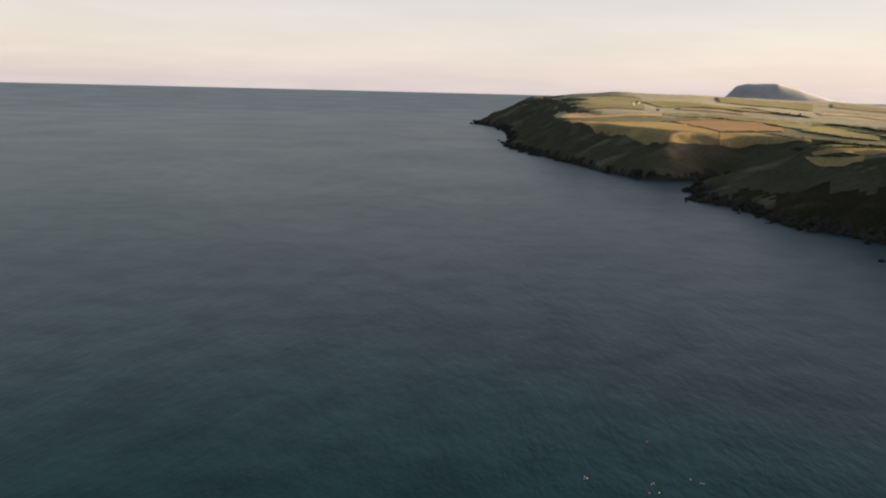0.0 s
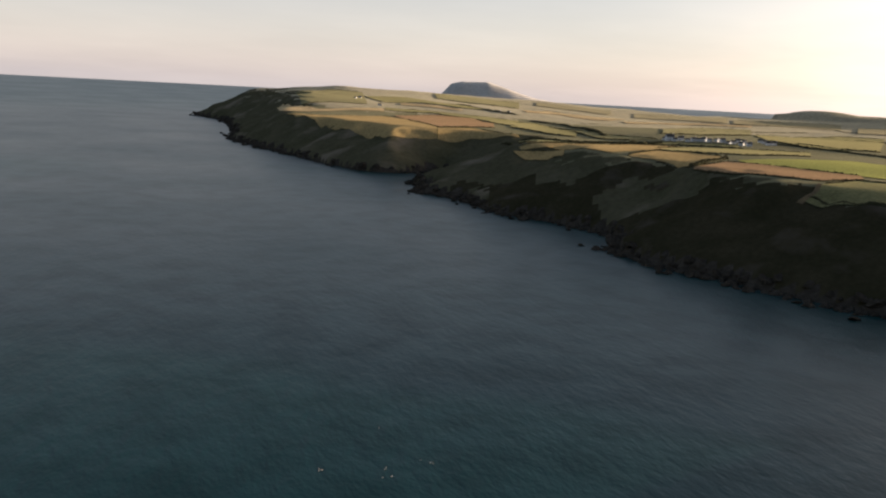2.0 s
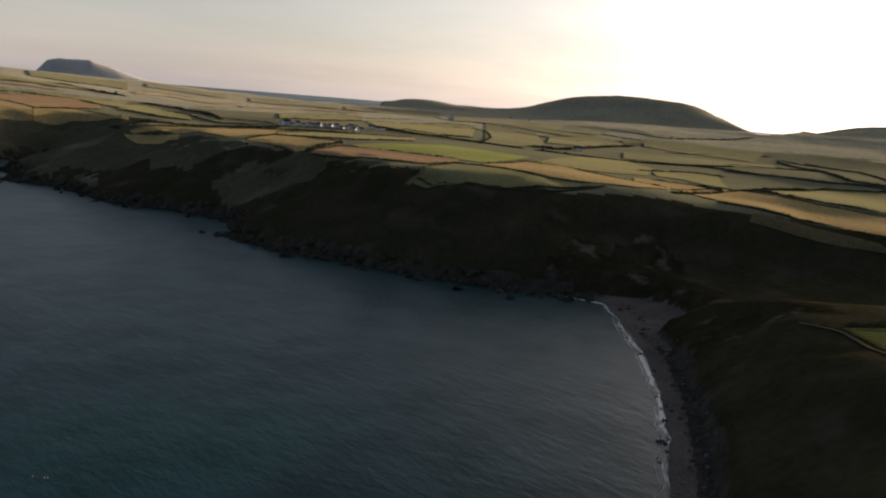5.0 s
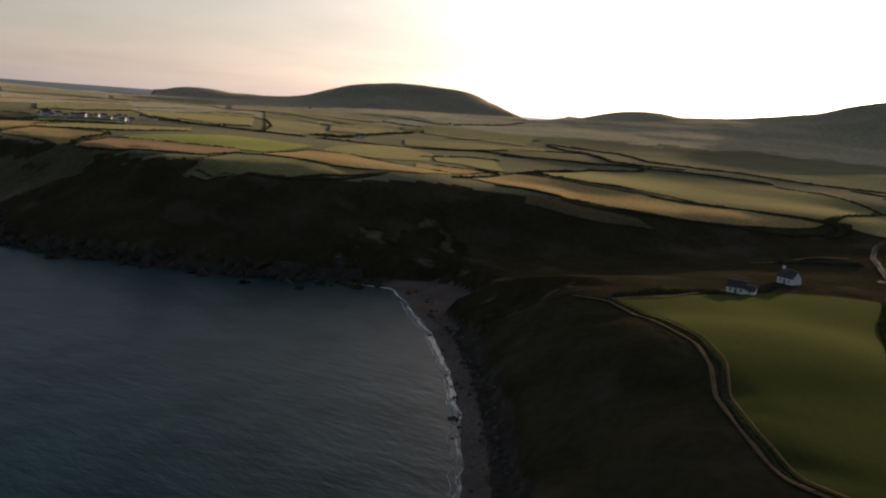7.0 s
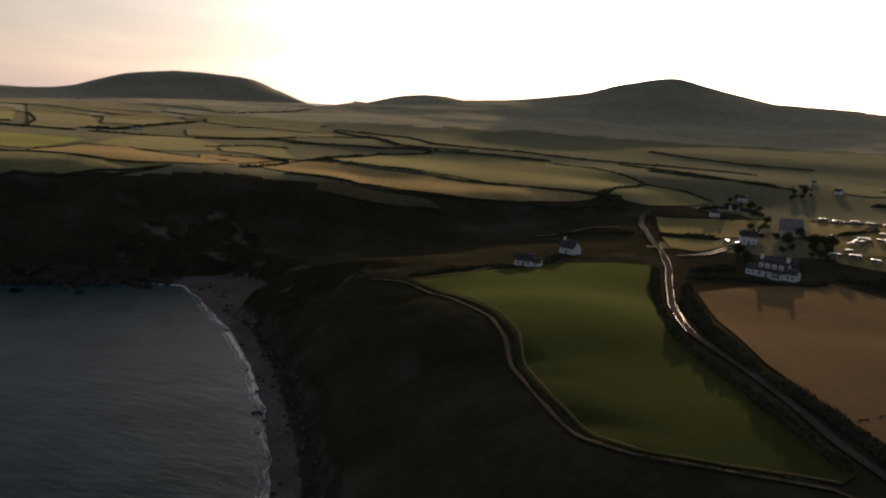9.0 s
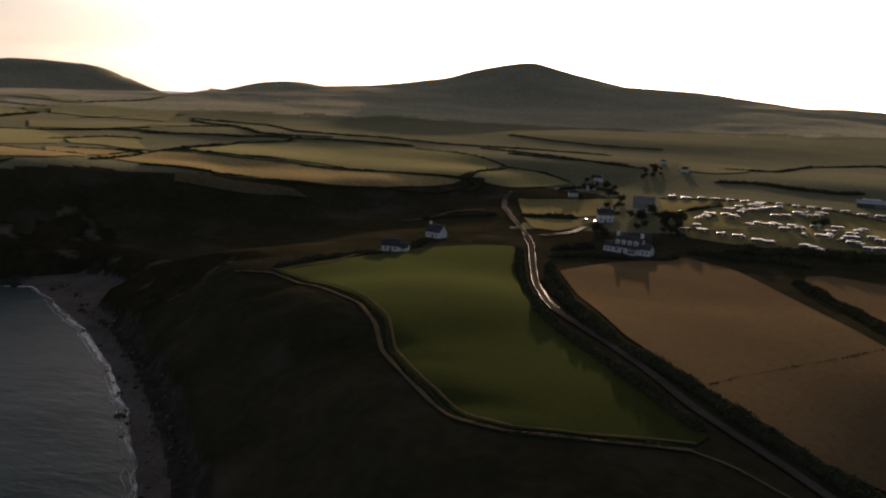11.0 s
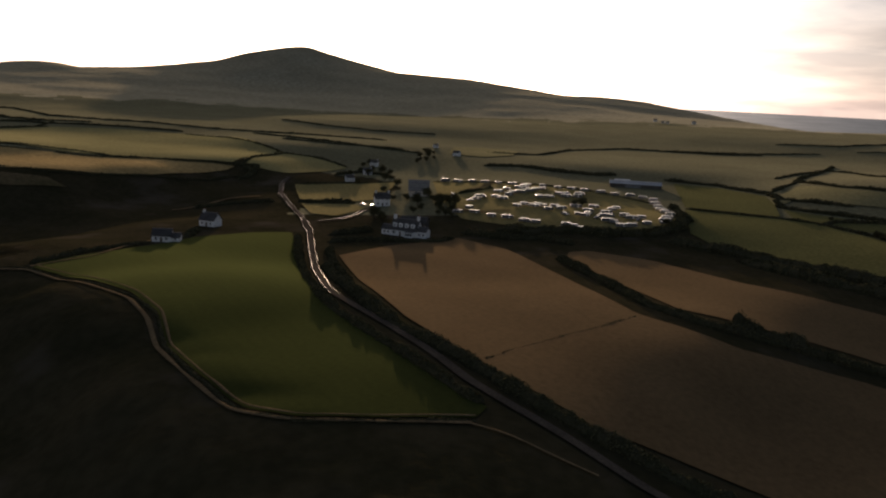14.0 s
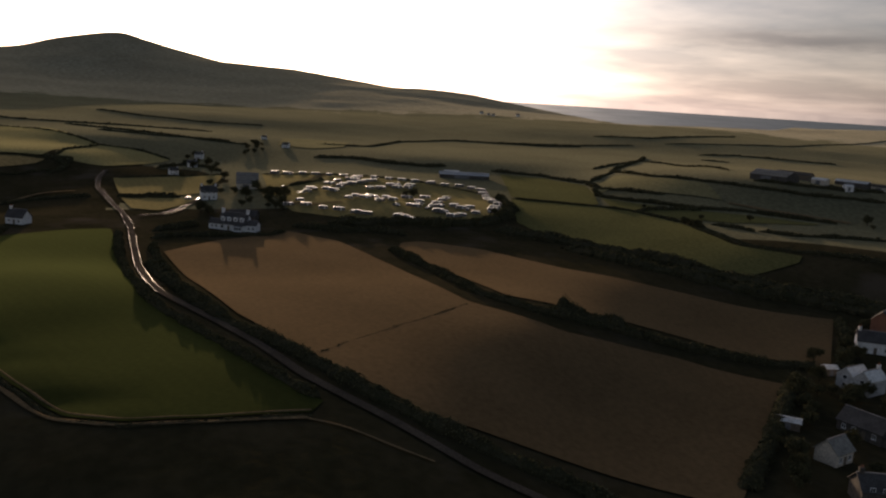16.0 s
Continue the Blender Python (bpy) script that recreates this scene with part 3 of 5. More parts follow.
def way(sort, width, line):
    """A road or a trodden track, slightly crowned."""
    n = int(np.clip(span(line) / 2.5, 6, 260))
    p = rounded(line, n)
    d = np.gradient(p, axis=0)
    d /= np.hypot(d[:, 0], d[:, 1])[:, None]
    side = np.stack([-d[:, 1], d[:, 0]], 1)
    ragged = 1 + 0.4 * value_noise(p[:, 0], p[:, 1], 6, 77)[:, None] * (sort == "track")
    rows = []
    for k, crown in ((-0.5, 0.0), (-0.25, 0.05), (0, 0.07), (0.25, 0.05), (0.5, 0.0)):
        q = p + side * k * width * ragged
        rows.append(np.column_stack([q, height(q[:, 0], q[:, 1]) + 0.32 + np.hypot(q[:, 0], q[:, 1]) * 0.0005 + crown]))
    v = np.concatenate(rows)
    ob = new(sort, mesh_of(sort, v.tolist(), upward(v, grid_faces(5, n)).tolist(), [TARMAC if sort == "road" else DIRT]))
    words = "narrow worn tarmac lane between hedges" if sort == "road" else "trodden bare-earth track along the field edge"
    return tagged(ob, words, sort, kind="structure")


def ruts(width, line):
    """Two worn wheel ruts, a little above the lane."""
    n = int(np.clip(span(line) / 2.0, 6, 200))
    p = rounded(line, n)
    d = np.gradient(p, axis=0)
    d /= np.hypot(d[:, 0], d[:, 1])[:, None]
    side = np.stack([-d[:, 1], d[:, 0]], 1)
    for sign in (-1, 1):
        rows = []
        for k in (-0.5, 0.5):
            wear = np.clip(0.08 + 0.10 * value_noise(p[:, 0], p[:, 1], 13, 61 + sign), 0.004, 0.15)[:, None]
            q = p + side * (sign * width / 2 * (1 + 0.35 * value_noise(p[:, 0], p[:, 1], 24, 71 + sign))[:, None] + k * wear)
            rows.append(np.column_stack([q, height(q[:, 0], q[:, 1]) + 0.42 + np.hypot(q[:, 0], q[:, 1]) * 0.0005]))
        v = np.concatenate(rows)
        ob = new("road", mesh_of("wheel_rut", v.tolist(), upward(v, grid_faces(2, n)).tolist(), [RUT]))
        tagged(ob, "smooth worn wheel rut of the narrow lane", "road", kind="structure")


def leaf_cards(rng, centres, size):
    """Small leaf sprays as loose quads about the points."""
    n = len(centres)
    a, b = rng.normal(size=(n, 3)), rng.normal(size=(n, 3))
    a /= np.linalg.norm(a, axis=1)[:, None]
    b -= a * (a * b).sum(1)[:, None]
    b /= np.linalg.norm(b, axis=1)[:, None]
    s = (size * rng.uniform(0.6, 1.4, n))[:, None]
    v = np.stack([centres - a * s, centres - b * s * 0.6, centres + a * s, centres + b * s * 0.6], 1).reshape(-1, 3)
    return v, np.arange(4 * n).reshape(-1, 4)


def hedge(tall, wide, line):
    """A hedge: a lumpy core under a coat of leaf sprays."""
    r = float(np.hypot(*np.array(line).mean(0)))
    rng = np.random.default_rng(int(abs(line[0][0]) * 7 + abs(line[0][1]) * 13 + tall * 5))
    step = np.clip(r * 0.0035, 1.2, 7)
    length = span(line)
    n = int(np.clip(length / step, 5, 400))
    p = rounded(line, n)
    p += rng.normal(size=p.shape) * wide * 0.06
    d = np.gradient(p, axis=0)
    d /= np.maximum(np.hypot(d[:, 0], d[:, 1]), 1e-6)[:, None]
    side = np.stack([-d[:, 1], d[:, 0]], 1)
    bulk = 0.80 + 0.30 * value_noise(p[:, 0], p[:, 1], 9, 41) + 0.22 * value_noise(p[:, 0], p[:, 1], 3.1, 43)
    bulk *= np.clip(np.minimum(np.arange(n), np.arange(n)[::-1]) / 2.0, 0.3, 1)
    rows = []
    for k, up in ((-0.5, -0.3), (-0.47, 0.45), (-0.28, 0.85), (0.0, 1.0), (0.28, 0.85), (0.47, 0.45), (0.5, -0.3)):
        q = p + side * (k * wide * (0.62 + 0.3 * bulk))[:, None] + rng.normal(size=p.shape) * 0.12
        rows.append(np.column_stack([q, height(p[:, 0], p[:, 1]) + up * 0.9 * tall * bulk * (1 + 0.12 * rng.normal(size=n))]))
    v = np.concatenate(rows)
    faces = grid_faces(7, n)
    if r < 1300:
        count = int(np.clip(length * (wide + 1.6 * tall) * (4.5 if r < 300 else 2.2 if r < 520 else 0.7), 60, 16000))
        i = rng.uniform(0, n - 1.01, count)
        j, f = i.astype(int), (i % 1)[:, None]
        c = p[j] * (1 - f) + p[j + 1] * f
        t = rng.uniform(0, math.pi, count)
        out2 = side[j] * (0.50 * wide * np.cos(t) * bulk[j] * rng.uniform(0.8, 1.12, count))[:, None]
        zz = height(c[:, 0], c[:, 1]) + tall * np.sin(t) * bulk[j] * rng.uniform(0.75, 1.15, count)
        lv, lf = leaf_cards(rng, np.column_stack([c + out2, zz]), np.clip(r * 0.0011, 0.26, 0.9))
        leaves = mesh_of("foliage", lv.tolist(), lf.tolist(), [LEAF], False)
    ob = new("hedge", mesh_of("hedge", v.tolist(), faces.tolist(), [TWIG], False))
    if r < 1300:
        new("foliage", leaves).parent = ob
    big = wide > 9
    words = "wide band of dark bushes" if big else "dark overgrown hedgerow along a field edge"
    return tagged(ob, words, "hedge", group="hedgerows")


def field_and_hedges(tone, far_side, near_side):
    """A field with a hedge along its far side and, away from the cliff, its near side."""
    field(tone, far_side, near_side)
    if tone in ("green", "earth_wide", "brush"):
        return
    r = float(np.hypot(*np.array(far_side).mean(0)))
    hedge(1.1 + r * 0.0003, 1.7 + r * 0.0006, far_side)
    if tone in ("pasture", "lime", "meadow", "earth") and r > 500:
        hedge(1.0 + r * 0.0003, 1.7 + r * 0.0006, near_side)


field_and_hedges('pale', [(142.6, 1731), (180.2, 1475), (254.5, 1530), (322.1, 1570)],
      [(121.3, 1420), (174.5, 1427), (248, 1491), (311.6, 1517)])
field_and_hedges('stubble', [(127.3, 1390), (181.3, 1344), (286.1, 1392), (312.4, 1271), (289.3, 1072)],
      [(160.5, 1217), (181.9, 1133), (194.6, 1073), (206.6, 1001), (271.9, 1005)])
field_and_hedges('stubble', [(287.3, 1061), (342.1, 1085), (346.8, 1007), (363.2, 972)],
      [(272.7, 1005), (317.7, 1005), (349.4, 973), (359.2, 960)])
field_and_hedges('earth', [(309.8, 1425), (399.9, 1504), (453.7, 1441), (438.7, 1289)],
      [(304.6, 1304), (291.1, 1073), (349.6, 1108), (382.5, 1119)])
field_and_hedges('pale', [(384.9, 1712), (436.7, 1689), (489.5, 1630)],
      [(373.4, 1660), (425, 1643), (482, 1605)])
field_and_hedges('pasture', [(326.5, 1581), (417.3, 1570), (501, 1490), (531.3, 1425)],
      [(318.4, 1541), (408.1, 1535), (463.7, 1408), (439.6, 1178)])
field_and_hedges('pasture', [(339.6, 1865), (439.8, 1901), (478.9, 1759), (536.1, 1706)],
      [(350.1, 1708), (427.1, 1744), (488, 1665), (540.8, 1646)])
field_and_hedges('meadow', [(594.2, 2244), (709.8, 2165), (800, 2155)],
      [(534.1, 1989), (601.2, 1915), (687.4, 1849)])
field_and_hedges('meadow', [(200.8, 1941), (301, 2143), (367.8, 2058)],
      [(173.7, 1583), (239.4, 1627), (302.3, 1629)])
field_and_hedges('stubble', [(278.6, 757.7), (302.4, 746.9), (319.9, 734.7)],
      [(278.4, 749.1), (290.5, 709), (304.6, 701.4)])
field_and_hedges('stubble', [(292.7, 780.9), (346.9, 770.5), (430.1, 812), (472.7, 792.6)],
      [(289.4, 756.7), (329.1, 742.8), (330.2, 662.5), (400.5, 716.3)])
field_and_hedges('pasture', [(325.7, 870), (383.7, 853), (489.3, 857), (551.7, 808)],
      [(295.2, 788.3), (407.6, 833), (479.3, 828), (535.4, 783.3)])
field_and_hedges('stubble', [(336.8, 644.2), (399.3, 708.8), (415.6, 676.6), (416.5, 632.8)],
      [(339.3, 635.9), (343.6, 590.6), (335.3, 550.2), (344.7, 555.7)])
field_and_hedges('pasture', [(419.5, 750.6), (482.3, 786.2), (537.3, 765.7), (585.7, 736.8)],
      [(408.6, 704.4), (432.4, 684.8), (454.9, 647.4), (525.9, 661)])
field_and_hedges('pale', [(655, 1744), (756.3, 1849), (795.6, 1718), (868, 1686)],
      [(632.4, 1651), (723.9, 1705), (734.4, 1559), (777.6, 1571)])
field_and_hedges('pasture', [(499.2, 1379), (550, 1392), (462.5, 1030)],
      [(421.8, 1165), (414.5, 1009), (432.3, 962)])
field_and_hedges('meadow', [(492.8, 1200), (489.5, 1002), (508.4, 905)],
      [(483, 1134), (450.1, 936), (475.8, 899)])
field_and_hedges('meadow', [(770.8, 1355), (934, 1488), (1012, 1449)],
      [(573.5, 1007), (651.7, 1022), (783.1, 1120)])
field_and_hedges('pasture', [(792, 1125), (980, 1252), (1027, 1223)],
      [(655.5, 901), (620.8, 781.8), (659.1, 773.3)])
field_and_hedges('pale', [(788.5, 1543), (1012, 1658), (1138, 1630)],
      [(770.2, 1483), (974, 1596), (1093, 1565)])
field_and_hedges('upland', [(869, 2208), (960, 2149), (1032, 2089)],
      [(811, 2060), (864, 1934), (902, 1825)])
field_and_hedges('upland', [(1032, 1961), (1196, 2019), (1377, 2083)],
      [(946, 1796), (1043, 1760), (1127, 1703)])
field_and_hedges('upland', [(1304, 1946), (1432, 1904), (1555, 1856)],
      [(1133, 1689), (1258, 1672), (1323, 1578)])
field('lime', [(410, 600), (453.7, 608.5), (526.9, 609.8), (531.6, 544.3), (546.7, 524.5)],
      [(403.3, 582.6), (416.9, 544.5), (435, 506), (442.1, 475.9), (492.9, 497.6)])
field_and_hedges('earth', [(337.3, 543.3), (390.7, 588.3), (408.6, 569.3), (421.6, 536.6), (439.5, 498.2)],
      [(334.1, 540.3), (338.6, 516.1), (349.6, 486.6), (369.3, 451.8), (412.6, 464.5)])
field_and_hedges('pasture', [(357.3, 434.1), (400.2, 453.4), (405.7, 414.5), (403.2, 380.7), (423.3, 350.2)],
      [(333.5, 418.8), (343.9, 388.5), (358.1, 364.7), (399.1, 347.7), (425.5, 341.7)])
field_and_hedges('stubble', [(416.2, 447.9), (512.1, 497.4), (543.7, 475.5), (506, 397.3), (502.5, 348.5)],
      [(413.8, 422.8), (411, 378.1), (428.4, 354.4), (445.1, 330.6), (486.2, 337.1)])
field('pasture', [(517.2, 492.6), (711.5, 607.2), (771.2, 599.7), (703.3, 506.9)],
      [(504.9, 477.6), (538.8, 471.1), (569.4, 453.5), (614.8, 451.7)])
field_and_hedges('pasture', [(936, 1211), (1060, 1270), (1107, 1213)],
      [(662.6, 865), (657.2, 786.4), (700.9, 771.7)])
field('meadow', [(1200, 1285), (1186, 1188), (1141, 1088)],
      [(671.2, 717), (694.4, 693.6), (762.8, 709.8)])
field('meadow', [(1077, 995), (1184, 988), (1137, 889)],
      [(840, 779.4), (883, 755.1), (1048, 819)])
field('meadow', [(1333, 1371), (1261, 1169), (1212, 972)],
      [(1237, 1272), (1162, 1076), (1129, 942)])
field('meadow', [(1535, 1209), (1444, 1049), (1470, 1018)],
      [(1504, 1161), (1376, 999), (1404, 978)])
field('meadow', [(1224, 962), (1291, 936)],
      [(1168, 911), (1234, 901)])
field('meadow', [(896, 697.9), (990, 663.8), (1093, 598.9)],
      [(798.8, 621.4), (845, 573.6), (981, 537.2)])
field('pasture', [(647.7, 355.9), (737.8, 362.1), (786, 322.3), (806, 267.2), (815, 218.8), (801, 154.9), (750, 127.5), (720, 109)],
      [(615.8, 336.6), (591.9, 286.2), (602.6, 247.1), (615.5, 203.7), (608.4, 158.7), (613, 123), (660, 118.5), (712, 107)])
field_and_hedges('stubble', [(512.7, 348.3), (588, 364.8), (591.6, 335.1), (574.9, 278), (596.4, 235.9), (603.4, 182.6), (605.6, 119.6)],
      [(499.6, 332.8), (487.1, 291.1), (492.1, 256.5), (500.1, 223.4), (520.7, 194.6), (545.3, 157.2), (594.6, 123)])
field('pasture', [(671.8, 487.9), (712.5, 503.2), (733.5, 477.4), (767.9, 480.6)],
      [(625.5, 449.4), (634, 427.9), (607.2, 386.1), (603.6, 366)])
field('stubble', [(565.7, 427.1), (595, 411.1), (573.4, 364.6)],
      [(470.9, 355.8), (496.2, 350.9), (549.3, 358)])
field_and_hedges('brush', [(465.4, 263.9), (478.2, 249.3), (489.2, 218.5), (495.4, 203.1)],
      [(451.8, 258), (461.1, 240.5), (475.7, 212.5), (491.8, 190.8)])
field_and_hedges('hay', [(576.2, 74.4), (574.7, 54), (578.9, 29.4), (595.1, 6)],
      [(514.9, 63.4), (506, 44.3), (501.6, 30), (508.7, 15.5)])
field_and_hedges('hay', [(495.4, 60.1), (493.8, 43.2), (490, 30.2)],
      [(453.3, 50.2), (444.2, 36.1), (474.3, 21.5)])
field('pasture', [(673.6, 121.1), (710.9, 105.5), (705.5, 88.6), (699, 78), (687, 62.6), (675, 49.1)],
      [(618.2, 116.3), (612.7, 101.9), (612.2, 84.3), (626, 73), (643, 58.4), (665, 47)])
field_and_hedges('hay', [(600.5, -17.9), (578.9, -51.7), (563.4, -87.6), (532.4, -122.8), (498.4, -148.4), (449.1, -142.9)],
      [(501.1, -19.2), (442.9, -28.8), (425.4, -50.2), (412.5, -76.5), (407.9, -98.2), (422.4, -128.2)])
field('meadow', [(853, -44.5), (865, -75.7), (838, -106.4)],
      [(785.5, -37.1), (763.4, -67.2), (784.4, -94.6)])
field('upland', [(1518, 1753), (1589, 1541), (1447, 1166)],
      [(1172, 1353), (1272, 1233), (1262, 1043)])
field('meadow', [(1313, 978), (1354, 905), (1323, 743.1)],
      [(1136, 846), (1114, 764.5), (1112, 642.4)])
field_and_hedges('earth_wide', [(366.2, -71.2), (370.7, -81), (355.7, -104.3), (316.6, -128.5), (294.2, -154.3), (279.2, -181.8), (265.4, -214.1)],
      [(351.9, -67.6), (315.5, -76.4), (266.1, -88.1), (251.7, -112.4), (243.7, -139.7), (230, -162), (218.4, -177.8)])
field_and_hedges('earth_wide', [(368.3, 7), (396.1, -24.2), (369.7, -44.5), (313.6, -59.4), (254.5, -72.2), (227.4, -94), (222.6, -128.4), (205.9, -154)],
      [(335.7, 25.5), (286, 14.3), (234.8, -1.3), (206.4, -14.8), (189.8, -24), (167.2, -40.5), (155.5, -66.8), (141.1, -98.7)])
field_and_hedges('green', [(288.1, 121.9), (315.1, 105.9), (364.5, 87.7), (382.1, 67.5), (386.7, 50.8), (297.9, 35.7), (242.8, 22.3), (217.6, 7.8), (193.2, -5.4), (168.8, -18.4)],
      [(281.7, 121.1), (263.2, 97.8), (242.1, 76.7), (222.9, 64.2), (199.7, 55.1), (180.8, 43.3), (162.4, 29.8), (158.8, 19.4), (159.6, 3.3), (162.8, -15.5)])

ruts(2.6, [(599.1, 81.3), (577.1, 83.1), (542.2, 78.9), (489.1, 65.6), (437.8, 52.6), (394.8, 44.2), (350.3, 38.1), (304, 31.4), (267.5, 24.3), (255.2, 20.2)])
ruts(2.4, [(425.3, 43.4), (431.8, 35.5), (445.3, 27.9), (465.6, 23.2)])
way('road', 2.7, [(599.1, 81.3), (577.1, 83.1), (542.2, 78.9), (489.1, 65.6), (437.8, 52.6), (394.8, 44.2), (350.3, 38.1), (304, 31.4), (267.5, 24.3), (255.2, 20.2), (247.2, 15.8), (224.9, 3.5), (203.3, -7.2), (183.4, -15.6), (171.6, -23.6), (145.1, -45.6), (137.6, -55.4), (129.3, -65.2), (122.9, -73)])
way('road', 2.6, [(425.3, 43.4), (431.8, 35.5), (445.3, 27.9), (465.6, 23.2), (486.8, 17.9)])
way('track', 1.1, [(281.2, 136.9), (278.3, 120.5), (253.4, 94.1), (234.6, 74.9), (217.5, 64.9), (199.6, 57.6), (179.2, 45.3), (161.7, 32.1), (157.3, 21.4), (157.6, 2.4), (160.2, -14.7)])
# not a path: a pale strip standing in for the bank's lit edge
way('track', 0.6, [(283.4, 119.8), (267.3, 98.2), (244.2, 75.9), (224.5, 63.2), (200.7, 54.5), (182, 43), (163.7, 29.6), (159.6, 19.3), (160.3, 3.3), (163.8, -15.6)])
way('track', 1.1, [(282.2, 122.2), (303.5, 108.7), (337.8, 103.8), (350.1, 101.4)])
way('track', 0.7, [(160.7, -12.1), (157.1, -21.6), (150, -30.4), (146, -37.1)])
way('track', 3, [(330.1, 419.7), (335.4, 421.3), (343.1, 422.5), (354.4, 434.5)])
way('track', 2.5, [(481, 129.7), (494.8, 117.2), (511.7, 105.1), (524.1, 88.2)])
way('track', 3, [(534.2, -32.5), (549.6, -45.9), (579.4, -61.4)])
way('track', 3, [(469.9, -26.1), (456.6, -37.5), (459.8, -55.8)])

hedge(2.7, 4.4, [(351.6, -64.2), (312.8, -72.3), (267, -79.4), (246.6, -92), (239.1, -107.9), (235.9, -125.7), (230.9, -142.6), (225.9, -155.4), (221.3, -166), (218, -173.6)])
hedge(2.6, 5, [(308.8, 27.6), (285.1, 22.5), (243.3, 9.4), (214.3, -5.5), (195.8, -16.7), (177.1, -27.5), (163, -39.6), (151.9, -53.4), (144.8, -63.9), (135.7, -73.9)])
# two rows of dark bushes added in place of the gully's band of shade
hedge(3.4, 13, [(396.5, -125.5), (375.1, -151), (340, -177), (308.3, -199.1), (286.3, -222.9), (269.1, -239.3)])
hedge(3.4, 11, [(360.9, -145.5), (322.6, -168.4), (297.7, -192.8), (279.6, -218.3), (264.4, -235.5)])
hedge(4, 8, [(417.2, -45.7), (408.2, -59.6), (410, -76.4), (404, -97.6), (406.2, -118.2), (419.2, -133.8), (446, -147.8)])
hedge(3, 5, [(206.3, -156), (179.4, -132.5), (148.3, -104.9)])
hedge(3, 5, [(264.7, -215.5), (248.3, -206.4), (218.8, -182.1)])
hedge(0.7, 1.3, [(282.5, 136.4), (280.5, 121.5), (257.7, 95.7), (238.2, 75), (221.9, 63.9), (199.7, 55.6), (179.6, 43.5), (160.9, 29.9), (157.3, 19.5), (157.8, 3.4), (161.4, -15.5)])
hedge(2.2, 3.8, [(377.3, 47), (334, 41.4), (279, 31.4), (251.2, 24.1), (235.1, 17.7), (211.5, 5.5), (188.1, -7.1), (170.4, -17)])
hedge(2.2, 3.8, [(349.9, 31), (311.4, 25), (261.7, 14.6), (235.8, 2.5)])
hedge(3, 6, [(411, -26.9), (395.8, -47), (394.4, -62.7), (384.4, -77)])
hedge(3, 6, [(490.8, -153.2), (454.4, -148.8), (422.5, -135.8), (410.6, -119)])
hedge(2, 3, [(524.3, -30.1), (535.7, -42.8), (548.2, -54.5)])
hedge(2.5, 4, [(504.9, 62.8), (501.4, 47), (496.9, 29.7)])
hedge(3, 10, [(565.3, 1459), (593.5, 1370), (517.6, 1096), (475.8, 974)])
hedge(3, 10, [(513.6, 1753), (551.3, 1642), (588.6, 1581)])
hedge(2.5, 4, [(335.3, 547.9), (380.1, 592.6), (411.2, 616.1)])
hedge(2.5, 4, [(328.1, 931), (371.7, 826), (481.5, 844)])
hedge(2, 4, [(367.6, 32.4), (380.7, 18.4), (381.9, 3.3), (383.5, -14.5), (394, -22.7)])
hedge(2.5, 5, [(386.9, 34.2), (401, 22.2), (408.2, 15.9)])
hedge(2, 5, [(359.7, 92.5), (373.1, 92.2), (386.2, 92.4)])
hedge(1.6, 5, [(489.6, 121.1), (497.8, 110), (501.1, 91), (505.4, 76.9)])
hedge(1.5, 4, [(287.6, 124.3), (310.3, 115.4), (342.4, 100.4)])
hedge(4.5, 8, [(252, -100), (246, -106), (241, -113), (238, -119)])
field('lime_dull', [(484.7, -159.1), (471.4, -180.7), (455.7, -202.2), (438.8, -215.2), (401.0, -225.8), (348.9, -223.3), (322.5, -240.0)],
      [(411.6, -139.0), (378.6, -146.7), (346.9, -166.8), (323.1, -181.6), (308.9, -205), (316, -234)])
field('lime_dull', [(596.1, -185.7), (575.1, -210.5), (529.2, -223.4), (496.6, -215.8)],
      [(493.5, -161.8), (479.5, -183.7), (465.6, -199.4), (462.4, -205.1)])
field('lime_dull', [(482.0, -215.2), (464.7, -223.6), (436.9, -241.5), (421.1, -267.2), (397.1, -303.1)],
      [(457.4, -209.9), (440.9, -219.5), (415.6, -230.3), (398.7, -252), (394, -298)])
field('meadow', [(496.1, -200.8), (526.3, -232.0), (552.5, -255.5), (518.0, -263.6), (479.0, -281.9)],
      [(494.8, -218.8), (505.9, -231.0), (494.0, -240.7), (473.8, -251.8), (446.2, -274.7)])
way('track', 3, [(440.9, -275.3), (425.6, -290.9), (412.1, -310.4), (398.9, -323.7)])
hedge(1.7, 5.1, [(986, 1179), (1039, 1154), (1037, 1110), (742.7, 784.6), (650.7, 704.3)])
hedge(1.4, 3.4, [(1050, 1704), (1165, 1634), (1400, 1761), (1213, 1349), (1169, 1172)])
hedge(1.4, 3.4, [(576.3, 1020), (840.3, 1331), (1091, 1388)])
hedge(1.5, 3.4, [(1119, 1121), (1019, 925), (1076, 880.3), (1192, 852.6)])
hedge(1.4, 3.4, [(1288, 1291), (1349, 1195), (1275, 990), (1256, 886.7)])
hedge(1.4, 3.4, [(1448, 1317), (1454, 1161), (1392, 997)])
hedge(1.6, 4.2, [(691.7, 660.1), (727.5, 617.9), (761.3, 589.3), (823.3, 555.7), (917, 552.0)])
hedge(1.4, 3.4, [(830.3, 576.4), (850.2, 526.7), (820.2, 450.9), (802.3, 384.9), (840.7, 335.7), (848.1, 302.9)])
hedge(1.6, 4.2, [(649.3, 488.5), (733.2, 487.3), (740.9, 454.9)])
